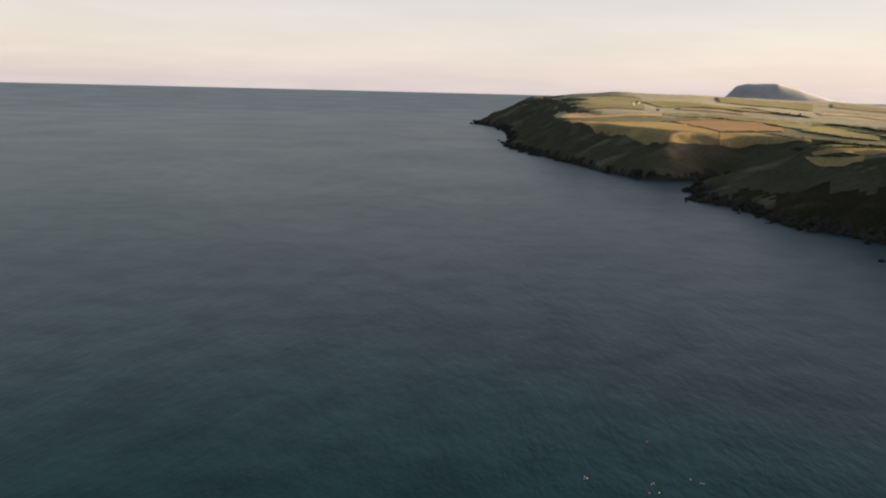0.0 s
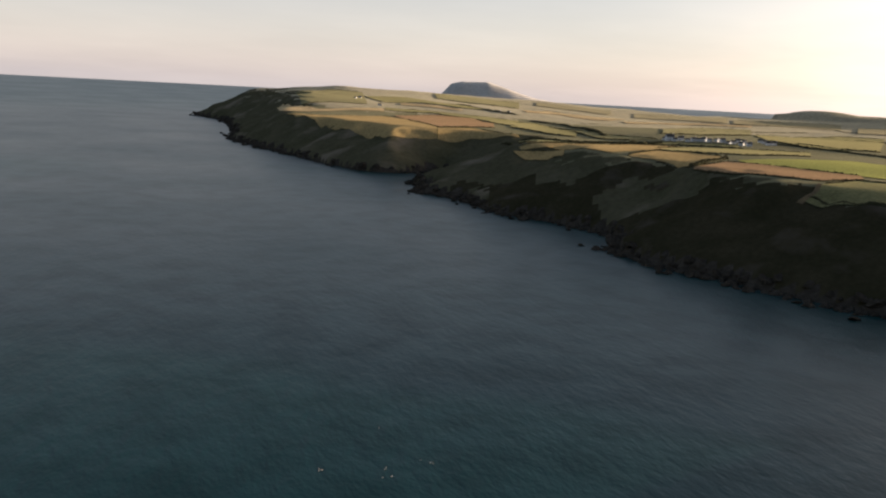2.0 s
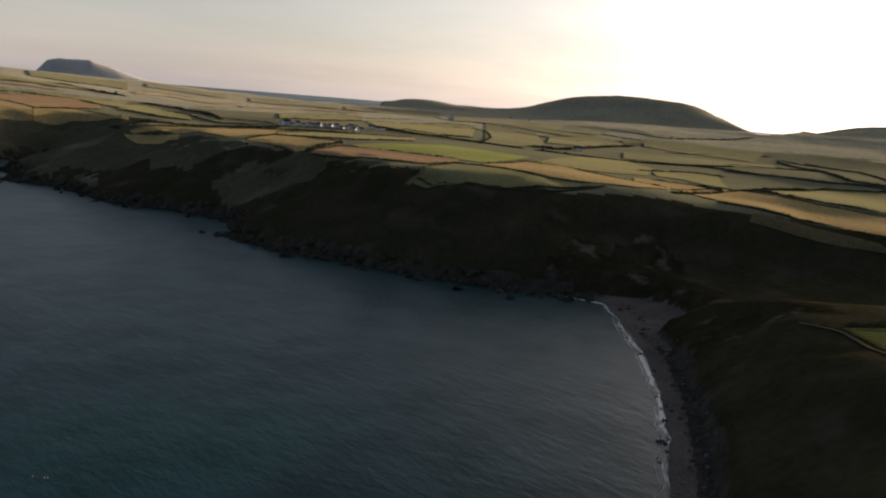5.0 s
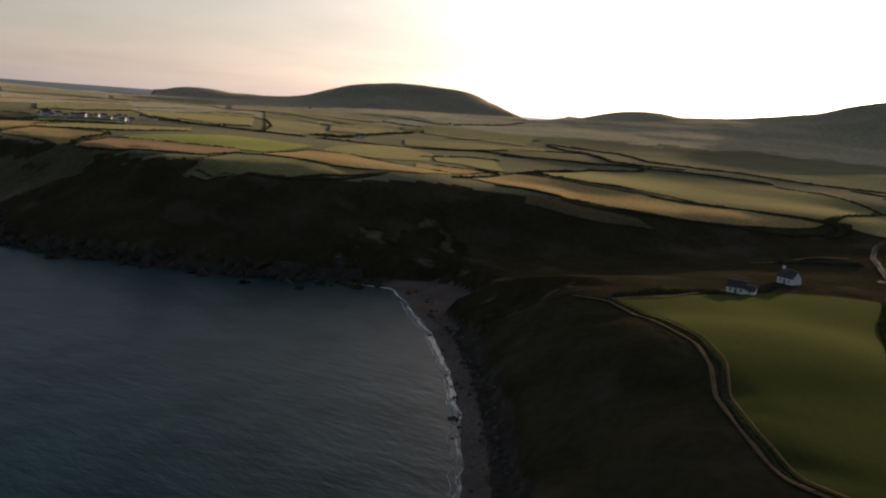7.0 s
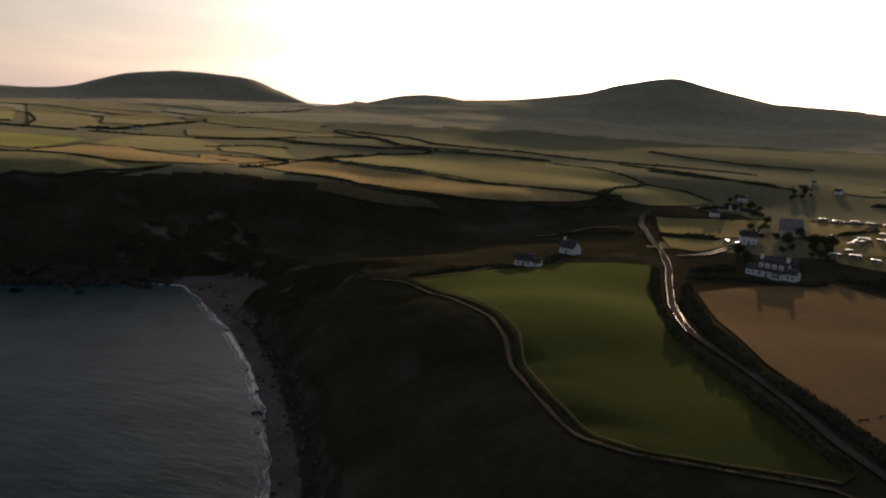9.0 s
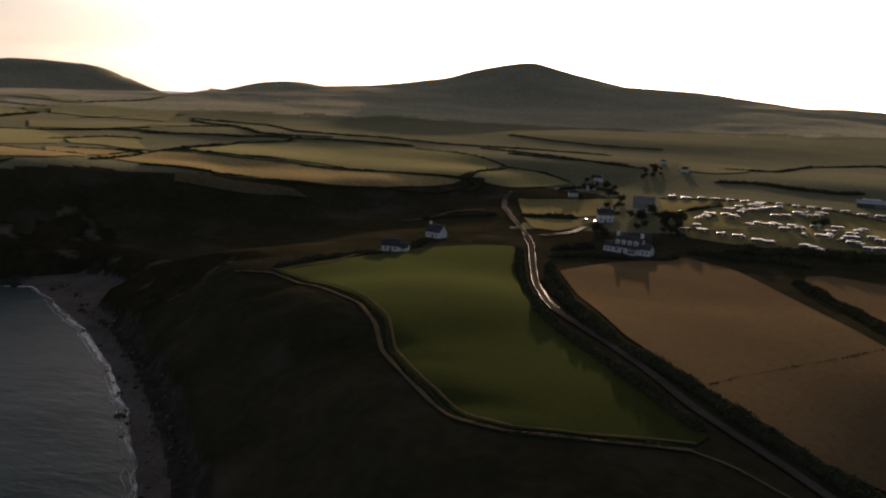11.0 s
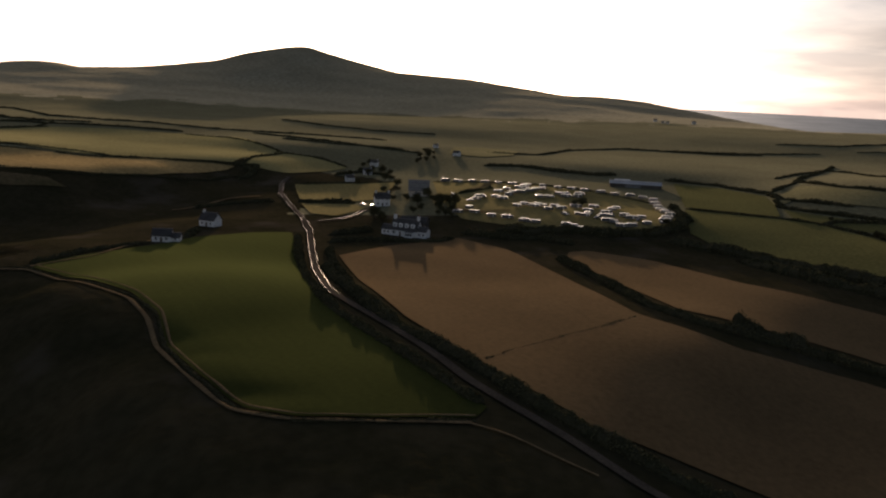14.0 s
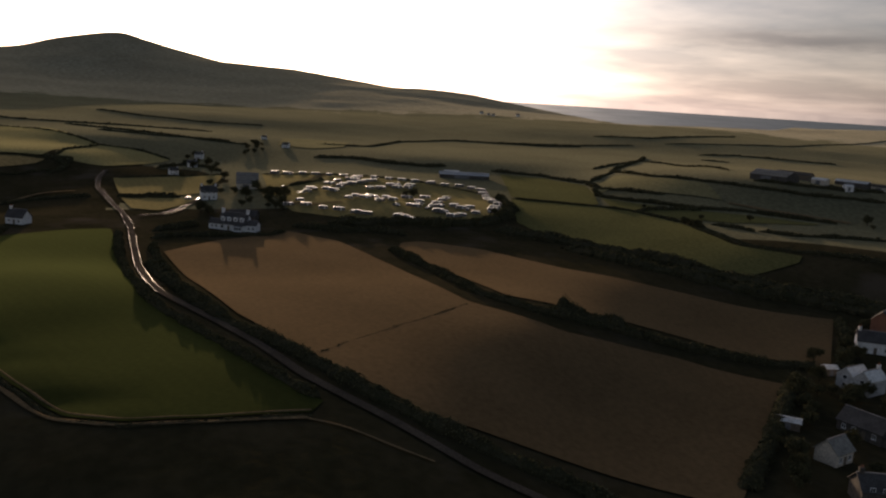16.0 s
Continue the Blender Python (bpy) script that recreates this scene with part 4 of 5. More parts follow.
hedge(1.5, 3.4, [(575.1, 420.5), (587.7, 378.7), (563.1, 344.7), (465.7, 321.6)])
hedge(1.4, 3.0, [(563.1, 344.7), (608.8, 348.9), (745.8, 358.3), (789.9, 320.4)])
hedge(1.4, 3.0, [(1217, 667.5), (1196, 587.7)])
hedge(1.4, 3.4, [(1046, 743.7), (1167, 735.8), (1267, 700.8)])
hedge(1.5, 3.4, [(609.7, 829.1), (629.3, 800.0), (645.1, 752.4), (659.8, 723.3), (684.2, 669.7)])
hedge(2.7, 7.6, [(730.5, 710.8), (758.2, 687.6), (885.0, 742.9), (1109, 848.7)])
hedge(2.7, 8.5, [(1398, 974), (1501, 976), (1584, 959), (1696, 983)])
hedge(1.4, 3.1, [(820.8, 506.0), (817.4, 457.8), (813.0, 387.1), (812.3, 330.7), (824.9, 279.4), (842.3, 215.2)])
hedge(1.4, 2.9, [(624.2, 358.8), (704.4, 370.0), (755.8, 360.0), (784.4, 330.1), (824.2, 329.8)])
hedge(1.4, 2.9, [(619.6, 351.8), (592.0, 282.2), (618.8, 230.7), (601.0, 153.2), (607.6, 123.3)])
hedge(1.4, 3.4, [(1224, 625.1), (1168, 515.3), (917, 373.3), (889.2, 301.2), (895.0, 228.8), (911, 161.6), (915, 113.9), (886.7, 23.2)])
hedge(2.0, 5.1, [(1179, 643.0), (1055, 516.8), (853.7, 388.7), (831.8, 338.6)])
hedge(1.4, 3.4, [(950, 585.1), (1005, 534.2), (1014, 496.9)])
hedge(1.6, 3.4, [(613.4, 116.3), (654.0, 115.4), (704.6, 101.0), (698.0, 67.6), (669.9, 47.0)])
hedge(1.6, 5.1, [(585.0, 118.5), (587.4, 109.1), (603.0, 106.1), (613.4, 116.3), (615.5, 122.5)])
hedge(1.4, 3.4, [(814.8, 208.1), (787.8, 160.5), (751.8, 133.1), (707.5, 101.5)])
hedge(1.4, 3.4, [(1124, 162.8), (1060, 104.6), (1018, 40.5), (1010, -31.7)])
hedge(1.4, 3.4, [(884.6, 156.9), (809.5, 79.2), (774.8, 30.0), (770.7, -10.4)])
hedge(1.4, 3.4, [(810.1, 116.7), (778.0, 65.8), (785.9, 4.9)])
hedge(2.3, 6.8, [(703.1, -62.5), (690.3, -89.6), (654.6, -114.3), (635.9, -139.2), (634.4, -154.7)])
hedge(1.4, 3.4, [(813.1, -73.5), (798.1, -122.8), (894.3, -165.3), (945, -233.5), (926, -286.3), (914, -338.6), (925, -381.0)])
hedge(2.0, 5.1, [(626.6, 51.9), (650.5, 36.9), (644.3, 19.6), (617.4, 10.6)])
hedge(2.0, 5.1, [(612.1, -183.9), (587.7, -214.9), (538.8, -229.3), (512.8, -226.3), (495.1, -237.5), (471.6, -250.6)])
hedge(1.8, 4.2, [(582.4, -266.8), (526.1, -267.5), (484.0, -284.7), (461.9, -302.2), (443.8, -324.5), (427.9, -369.1)])
hedge(1.6, 4.2, [(544.3, -233.6), (571.1, -259.6), (611.6, -282.3), (743.4, -365.0), (805.6, -401.4)])
hedge(1.4, 3.4, [(620.2, -267.6), (675.2, -311.3), (743.4, -365.0), (721.8, -380.3), (538.1, -332.8)])
hedge(1.8, 4.2, [(515.3, -223.5), (489.6, -216.5), (470.5, -226.3), (451.8, -240.8), (436.7, -251.8), (428.9, -271.8), (416.2, -292.0), (399.0, -314.9)])
hedge(1.4, 2.5, [(486.9, -159.8), (473.4, -181.5), (457.4, -202.9), (440.3, -215.9), (418.9, -224.1), (405.1, -228.0)])
hedge(2.0, 4.2, [(435.9, -213.8), (441.8, -226.8), (436.9, -241.5), (431.2, -252.3)])
hedge(2.7, 6.0, [(409.1, -230.8), (396.4, -230.3), (384.6, -227.8)])
hedge(1.9, 4.2, [(391.1, -226.8), (370.1, -227.1), (354.3, -226.6), (336.8, -232.8), (323.6, -249.1), (305.6, -268.1)])
hedge(1.8, 4.2, [(397.2, -239.7), (384.0, -247.8), (373.8, -249.2)])
hedge(1.8, 4.2, [(374.9, -253.1), (361.5, -261.2), (356.1, -282.2), (349.4, -304.7)])
hedge(1.4, 3.4, [(872.4, -498.9), (877.9, -547.9), (845.7, -598.3), (826.4, -641.5)])
hedge(1.4, 3.4, [(811.3, -467.9), (797.6, -492.3)])
hedge(1.4, 4.2, [(940, -234.3), (934, -298.1), (937, -367.0), (956, -460.1)])
hedge(1.4, 4.2, [(974, -510.3), (983, -611.4), (1005, -708.4), (1352, -1146)])
hedge(1.4, 4.2, [(1044, -446.2), (1027, -516.7), (1140, -708.1)])
hedge(2.0, 5.1, [(477.0, -313.4), (458.8, -334.7), (449.5, -359.3), (448.8, -386.0)])
hedge(0.4, 1.5, [(253.7, -72.7), (238.7, -57.7), (225.2, -42.2), (212.1, -29.7), (199.5, -19.9)])
hedge(1.3, 2.6, [(479.8, 296.7), (481.6, 263.6), (500.4, 238.8), (505.4, 206.0), (529.5, 179.2), (547.4, 147.8), (564.5, 129.5), (583.9, 118.3)])
hedge(1.2, 2.6, [(337.5, 422.7), (340.5, 416.0), (347.3, 388.9), (361.7, 361.6), (381.8, 344.4), (417.3, 339.3)])
hedge(1.5, 3.0, [(579.8, 113.1), (598.0, 107.2), (619.2, 105.4), (612.6, 119.5)])
# ---- the far island, the beach, surf and shore rocks ----
def island():
    crest = [(14.6, 15), (15.2, 70), (15.9, 134), (16.6, 146), (18.3, 150), (20.0, 110), (21.5, 77), (23, 60)]
    a = np.radians(np.linspace(14.3, 23.3, 90))
    top = np.interp(np.degrees(a), [c[0] for c in crest], [c[1] for c in crest])
    r = np.linspace(4350, 4750, 24)
    aa, rr = np.meshgrid(a, r)
    base = swell(rr) - 3
    x, y = rr * np.sin(aa), rr * np.cos(aa)
    z = base + (np.maximum(top[None], base) - base) * np.exp(-(((rr - 4540) / 110) ** 2)) + fractal(x, y, 90, 3, 8) * 2
    v = np.column_stack([x.ravel(), y.ravel(), z.ravel()])
    # the island's pale grey stands in for haze
    ob = new("island", mesh_of("island", v.tolist(), upward(v, grid_faces(24, 90)).tolist(), [HAZED_ISLE]))
    return tagged(ob, "flat-topped island beyond the far headland, greyed for haze", "island", kind="structure")


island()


def surf(width, shift, seed, start, stop, foam=True):
    """A broken ribbon of foam along the bay's edge."""
    rng = np.random.default_rng(seed)
    line = rounded(BAY[1:12], 420)
    i, j = int(start * 420), int(stop * 420)
    p = line[i:j]
    d = np.gradient(p, axis=0)
    d /= np.hypot(d[:, 0], d[:, 1])[:, None]
    side = np.stack([-d[:, 1], d[:, 0]], 1)
    wob = shift + 1.1 * value_noise(p[:, 0], p[:, 1], 17, seed) + 0.7 * value_noise(p[:, 0], p[:, 1], 5, seed + 1)
    w = width * np.clip(0.5 + 0.85 * value_noise(p[:, 0], p[:, 1], 16, seed + 2) + 0.5 * value_noise(p[:, 0], p[:, 1], 3, seed + 3), 0.05, 2)
    rows = []
    for k, up in ((0, 0.03), (0.3, 0.22), (0.7, 0.16), (1.0, 0.03)):
        q = p + side * (wob + k * w + 0.04 * rng.normal(size=len(p)))[:, None]
        rows.append(np.column_stack([q, np.maximum(height(q[:, 0], q[:, 1]), 0) + (up if foam else 0.0) + 0.05]))
    v = np.concatenate(rows)
    ob = new("surf", mesh_of("surf", v.tolist(), upward(v, grid_faces(4, len(p))).tolist(), [FOAM if foam else WASH]))
    return tagged(ob, "thin broken white surf on the beach" if foam else "thin sheet of spent wave on the sand", "surf", group="surf lines", kind="structure")


surf(1.7, -0.1, 3, 0.05, 0.93, False)
surf(0.42, -0.2, 3, 0.0, 0.95)
surf(0.3, 2.4, 3, 0.12, 0.8)
surf(0.25, 1.3, 15, 0.12, 0.5)


def boulder_mesh(seed):
    rng = np.random.default_rng(seed)
    bm = bmesh.new()
    bmesh.ops.create_icosphere(bm, subdivisions=2, radius=1.0)
    axis = rng.normal(size=(5, 3))
    for v in bm.verts:
        c = np.array(v.co)
        cut = min([0.62 + 0.2 * k for k, a in enumerate(axis) if c @ a > 0.8 * np.linalg.norm(a)] + [1.0])
        v.co = Vector((c[0] * 1.2, c[1], c[2] * 0.7)) * cut * (1 + 0.10 * rng.normal())
    data = bpy.data.meshes.new("boulder")
    bm.to_mesh(data)
    bm.free()
    data.materials.append(STONE)
    return data


BOULDERS = [boulder_mesh(s) for s in range(5)]
rng = np.random.default_rng(4)
foot = rounded(BAY[1:11], 400)
for k in range(150):
    i = int(rng.integers(5, 395)) if k > 60 else int(rng.integers(5, 200))
    dx, dy = foot[i + 1] - foot[i]
    n = math.hypot(dx, dy)
    off = -rng.uniform(5, 15) if k % 5 else rng.uniform(-4, 6)
    px, py = foot[i][0] - dy / n * off, foot[i][1] + dx / n * off
    s = rng.uniform(0.35, 0.9) * (1.6 if rng.random() < 0.12 else 1)
    rock = new("boulder", BOULDERS[k % 5])
    rock.matrix_world = pose(px, py, float(height(np.array([px]), np.array([py]))[0]) + 0.15 * s, rng.uniform(-15, 15), rng.uniform(-15, 15), rng.uniform(0, 360)) @ Matrix.Scale(s, 4)
    tagged(rock, "dark wet boulder at the foot of the cliff", "boulder", group="beach boulders")


def ledges():
    """Broken dark rocks along the cliff foot, too many to count."""
    rng = np.random.default_rng(12)
    shore = rounded(BAY[10:38], 2600)
    verts, faces = [], []
    for k in range(1500):
        i = int(rng.integers(1, 2598)) if k > 500 else int(rng.integers(1, 900))
        x, y = shore[i] + rng.normal(size=2) * (4.5 if rng.random() < 0.8 else 9)
        s = rng.uniform(0.8, 2.6) * (1 + np.hypot(x, y) / 1500)
        turn, lean = rng.uniform(0, 6.3), rng.normal(size=2) * 0.35
        base = max(float(height(np.array([x]), np.array([y]))[0]), 0) - 0.4 * s
        if base > 6:
            continue
        o = len(verts)
        for z, f in ((0.0, 1.0), (0.7, 0.8), (1.15, 0.35)):
            for q in range(5):
                a = turn + q * 1.2566 + rng.normal() * 0.2
                verts.append((x + s * f * math.cos(a) * 1.3 + lean[0] * z * s, y + s * f * math.sin(a) + lean[1] * z * s, base + z * s * rng.uniform(0.8, 1.1)))
        for lev in (0, 5):
            for q in range(5):
                faces.append((o + lev + q, o + lev + (q + 1) % 5, o + lev + 5 + (q + 1) % 5, o + lev + 5 + q))
        faces.append(tuple(o + 10 + q for q in range(5)))
    ob = new("shore_rocks", mesh_of("shore_rocks", verts, faces, [ROCK], False))
    return tagged(ob, "jagged dark rocks along the cliff foot", "rocks", kind="stuff")


ledges()


def rock_ledge(tall, wide, line):
    """A low broken finger of rock that runs out into the sea."""
    rng = np.random.default_rng(int(line[0][0] + line[0][1]))
    n = int(max(12, span(line) / 2.0))
    p = resample(line, n) + rng.normal(size=(n, 2)) * 0.8
    d = np.gradient(p, axis=0)
    d /= np.hypot(d[:, 0], d[:, 1])[:, None]
    side = np.stack([-d[:, 1], d[:, 0]], 1)
    taper = np.clip(np.linspace(0.25, 1.2, n), 0, 1)
    rows = []
    for k, up in ((-0.5, -0.6), (-0.36, 0.55), (-0.1, 1.0), (0.2, 0.8), (0.4, 0.35), (0.5, -0.6)):
        q = p + side * (k * wide * taper * rng.uniform(0.7, 1.3, n))[:, None]
        rows.append(np.column_stack([q, up * tall * taper * rng.uniform(0.5, 1.4, n)]))
    v = np.concatenate(rows)
    ob = new("rock_ledge", mesh_of("rock_ledge", v.tolist(), upward(v, grid_faces(6, n)).tolist(), [ROCK], False))
    return tagged(ob, "low dark finger of rock running into the sea", "rock", group="rock ledges")


rock_ledge(2.0, 7, [(196, 828), (206, 838), (222, 852), (240, 868)])
rock_ledge(2.6, 9, [(180, 750), (192, 742), (204, 732), (218, 716)])
rock_ledge(2.4, 8, [(240, 477), (248, 482), (260, 488), (270, 490)])
rock_ledge(2.4, 12, [(48, 1408), (60, 1425), (80, 1450)])
rock_ledge(2.4, 11, [(68, 1252), (78, 1264), (96, 1280)])
rock_ledge(2.0, 8, [(208, 624), (218, 632), (232, 640)])
# ---- buildings, caravans, cars, trees ----
def ground_at(x, y):
    return float(height(np.array([float(x)]), np.array([float(y)]))[0])


def bearing(x, y):
    return math.degrees(math.atan2(x, y))


def part(name, bm, mat, parent, label=""):
    """A bmesh as one mesh object under a thing or a part."""
    bmesh.ops.recalc_face_normals(bm, faces=bm.faces[:])
    data = bpy.data.meshes.new(name)
    bm.to_mesh(data)
    bm.free()
    data.materials.append(mat)
    ob = new(name, data)
    ob.parent = parent
    return tagged(ob, label) if label else ob


def box(bm, x0, x1, y0, y1, z0, z1):
    v = [bm.verts.new((x, y, z)) for z in (z0, z1) for x, y in ((x0, y0), (x1, y0), (x1, y1), (x0, y1))]
    for f in ((3, 2, 1, 0), (4, 5, 6, 7), (0, 1, 5, 4), (1, 2, 6, 5), (2, 3, 7, 6), (3, 0, 4, 7)):
        bm.faces.new([v[k] for k in f])


def block(*spans):
    bm = bmesh.new()
    box(bm, *spans)
    return bm


def prism(bm, outline, y0, y1):
    """An outline in x and z, drawn out along y."""
    a = [bm.verts.new((x, y0, z)) for x, z in outline]
    b = [bm.verts.new((x, y1, z)) for x, z in outline]
    n = len(outline)
    bm.faces.new(a)
    bm.faces.new(b[::-1])
    for k in range(n):
        bm.faces.new((a[k], a[(k + 1) % n], b[(k + 1) % n], b[k]))


def along_x(bm, outline, x0, x1):
    """An outline in y and z, drawn out along x."""
    a = [bm.verts.new((x0, y, z)) for y, z in outline]
    b = [bm.verts.new((x1, y, z)) for y, z in outline]
    n = len(outline)
    bm.faces.new(a)
    bm.faces.new(b[::-1])
    for k in range(n):
        bm.faces.new((a[k], a[(k + 1) % n], b[(k + 1) % n], b[k]))


def window(parent, x, z, w, h, y, out=-1):
    """A white window frame with its pane on a wall that faces -y (out=-1) or +y."""
    bm = bmesh.new()
    d = 0.08 * out
    t = 0.09
    for a, b, c, e in ((x - w / 2, x + w / 2, z, z + t), (x - w / 2, x + w / 2, z + h - t, z + h), (x - w / 2, x - w / 2 + t, z + t, z + h - t),
                       (x + w / 2 - t, x + w / 2, z + t, z + h - t), (x - t / 2, x + t / 2, z + t, z + h - t)):
        box(bm, a, b, min(y, y + d), max(y, y + d), c, e)
    frame_ob = part("window", bm, PAINT, parent, "white-framed window")
    part("pane", block(x - w / 2 + t, x + w / 2 - t, min(y + 0.01 * out, y + 0.04 * out), max(y + 0.01 * out, y + 0.04 * out), z + t, z + h - t), GLASS, frame_ob)
    part("window_sill", block(x - w / 2 - 0.1, x + w / 2 + 0.1, min(y, y + 0.18 * out), max(y, y + 0.18 * out), z - 0.1, z - 0.004), PAINT, frame_ob)


def gable_parts(parent, x0, x1, y0, y1, eave, rise, wall, roof, base=-1.2, over=0.35):
    """Walls with two gables, ridge along x, and a roof of two thick slopes."""
    mid = (y0 + y1) / 2
    bm = bmesh.new()
    along_x(bm, [(y0, base), (y1, base), (y1, eave), (mid, eave + rise), (y0, eave)], x0, x1)
    walls = part("wall", bm, wall, parent)
    slope = rise / (mid - y0)
    for sign in (-1, 1):
        edge = y0 - over if sign < 0 else y1 + over
        low, high = eave - over * slope + 0.02, eave + rise + 0.02
        bm = bmesh.new()
        along_x(bm, [(edge, low), (mid, high), (mid, high + 0.22), (edge, low + 0.2)], x0 - over, x1 + over)
        part("roof", bm, roof, parent)
    part("ridge", block(x0 - over, x1 + over, mid - 0.18, mid + 0.18, eave + rise + 0.16, eave + rise + 0.34), TRIM, parent)
    return walls


def chimney(parent, x, y, foot, top, w=0.9, mat=None):
    bm = bmesh.new()
    box(bm, x - w / 2, x + w / 2, y - 0.4, y + 0.4, foot, top - 0.25)
    box(bm, x - w / 2 - 0.08, x + w / 2 + 0.08, y - 0.48, y + 0.48, top - 0.25, top)
    stack = part("chimney", bm, mat or RENDER, parent)
    for dx in (-0.22, 0.22):
        bm = bmesh.new()
        bmesh.ops.create_cone(bm, cap_ends=True, segments=8, radius1=0.15, radius2=0.11, depth=0.5, matrix=Matrix.Translation((x + dx, y, top + 0.25)))
        part("chimney_pot", bm, BRICK, stack)


def stand(name, x, y, turn=0.0, scale=1.0):
    """An Empty on the land at x, y whose front looks to the sea at the eye's side, turned further."""
    e = new(name)
    e.matrix_world = pose(x, y, ground_at(x, y), 0, 0, -bearing(x, y) + turn) @ Matrix.Scale(scale, 4)
    return e


def cottage(name, label, x, y, w, d, eave, rise, turn=0, wall=None, roof=None, chimneys=(-1, 1), windows=3, storeys=1, wing=0.0):
    h = stand(name, x, y, turn)
    gable_parts(h, -w / 2, w / 2, -d / 2, d / 2, eave, rise, wall or RENDER, roof or SLATE)
    for c in chimneys:
        chimney(h, c * (w / 2 - 0.6), 0, eave + rise * 0.6, eave + rise + 1.3, mat=wall or RENDER)
    for s in range(storeys):
        for k in range(windows):
            wx = (k + 0.5) / windows * (w - 1.2) - (w - 1.2) / 2
            if s == 0 and k == windows // 2:
                door = part("door", block(wx - 0.5, wx + 0.5, -d / 2 - 0.07, -d / 2 + 0.02, -0.1, 2.0), WOOD, h)
                part("door_handle", block(wx + 0.34, wx + 0.4, -d / 2 - 0.13, -d / 2 - 0.07, 0.95, 1.07), TRIM, door)
            else:
                window(h, wx, 0.9 + s * 2.6, 1.1, 1.2, -d / 2)
    if wing:
        gable_parts(h, w / 2 + 0.01, w / 2 + wing, -d / 2 + 0.6, d / 2 - 0.4, eave * 0.75, rise * 0.6, wall or RENDER, roof or SLATE)
        window(h, w / 2 + wing / 2, 0.9, 1.0, 1.0, -d / 2 + 0.6)
    return tagged(h, label, "house", group="houses")


def farmhouse(x, y):
    h = stand("farmhouse", x, y, -24)
    gable_parts(h, -6.5, 6.5, -3.6, 3.6, 3.0, 4.6, RENDER, SLATE)
    for c in (-5.9, 5.9):
        chimney(h, c, 0, 6.2, 9.4, 1.3)
    for k in range(4):
        cx = -4.8 + k * 3.0
        bm = bmesh.new()
        prism(bm, [(cx - 0.95, 4.1), (cx + 0.95, 4.1), (cx + 0.95, 5.9), (cx, 6.2), (cx - 0.95, 5.9)], -2.95, -1.2)
        dormer = part("dormer", bm, RENDER, h, "white gabled dormer")
        bm = bmesh.new()
        prism(bm, [(cx - 1.1, 5.85), (cx, 6.21), (cx + 1.1, 5.85), (cx + 1.1, 5.97), (cx, 6.34), (cx - 1.1, 5.97)], -3.05, -0.95)
        part("dormer_roof", bm, SLATE, dormer)
        part("pane", block(cx - 0.35, cx + 0.35, -2.99, -2.96, 4.5, 5.3), GLASS, dormer)
    for k in range(4):
        if k == 1:
            door = part("door", block(-2.3, -1.3, -3.68, -3.58, -0.1, 2.05), WOOD, h)
            part("door_handle", block(-1.5, -1.42, -3.75, -3.68, 0.95, 1.07), TRIM, door)
        else:
            window(h, -4.8 + k * 3.0, 0.9, 1.5, 1.4, -3.6)
    # lean-to wings at both ends and a glazed porch
    for x0, x1, top in ((-11.5, -6.52, 2.6), (6.52, 11.0, 3.0)):
        gable_parts(h, x0, x1, -3.0, 2.2, top, 1.7, RENDER, SLATE)
        window(h, (x0 + x1) / 2 - 1.0, 0.9, 1.2, 1.1, -3.0)
        window(h, (x0 + x1) / 2 + 1.0, 0.9, 1.2, 1.1, -3.0)
    porch = part("porch", block(1.4, 5.2, -5.6, -3.61, -0.8, 2.3), RENDER, h, "white flat-roofed porch")
    for k in range(3):
        part("pane", block(1.7 + k * 1.2, 2.6 + k * 1.2, -5.66, -5.61, 0.7, 1.9), GLASS, porch)
    part("porch_roof", block(1.2, 5.4, -5.8, -3.62, 2.304, 2.5), TRIM, porch)
    return tagged(h, "white two-storey farmhouse with slate roof and chimneys", "farmhouse", group="houses")


def twin_gables(x, y):
    """A white house of two steep blocks side by side, their gables to the lane."""
    h = stand("house", x, y, 60)
    # sun on the roofs and shade on the walls are in their colours
    for y0, y1, eave in ((-5.4, -0.4, 4.3), (-0.38, 4.9, 3.9)):
        gable_parts(h, -4.0, 4.0, y0, y1, eave, 2.3, SHADED_RENDER, PALE_ROOF, over=0.15)
    chimney(h, 3.2, -2.9, 5.6, 7.9, 0.8)
    for y0 in (-3.6, 1.6):
        for z0 in (0.8, 3.0):
            w = part("window", block(-4.07, -3.99, y0, y0 + 1.3, z0, z0 + 1.2), PAINT, h, "white-framed window")
            part("pane", block(-4.1, -4.075, y0 + 0.1, y0 + 1.2, z0 + 0.1, z0 + 1.1), GLASS, w)
    return tagged(h, "white house of two gabled blocks, roofs coloured sunlit, walls shaded", "house", group="houses")


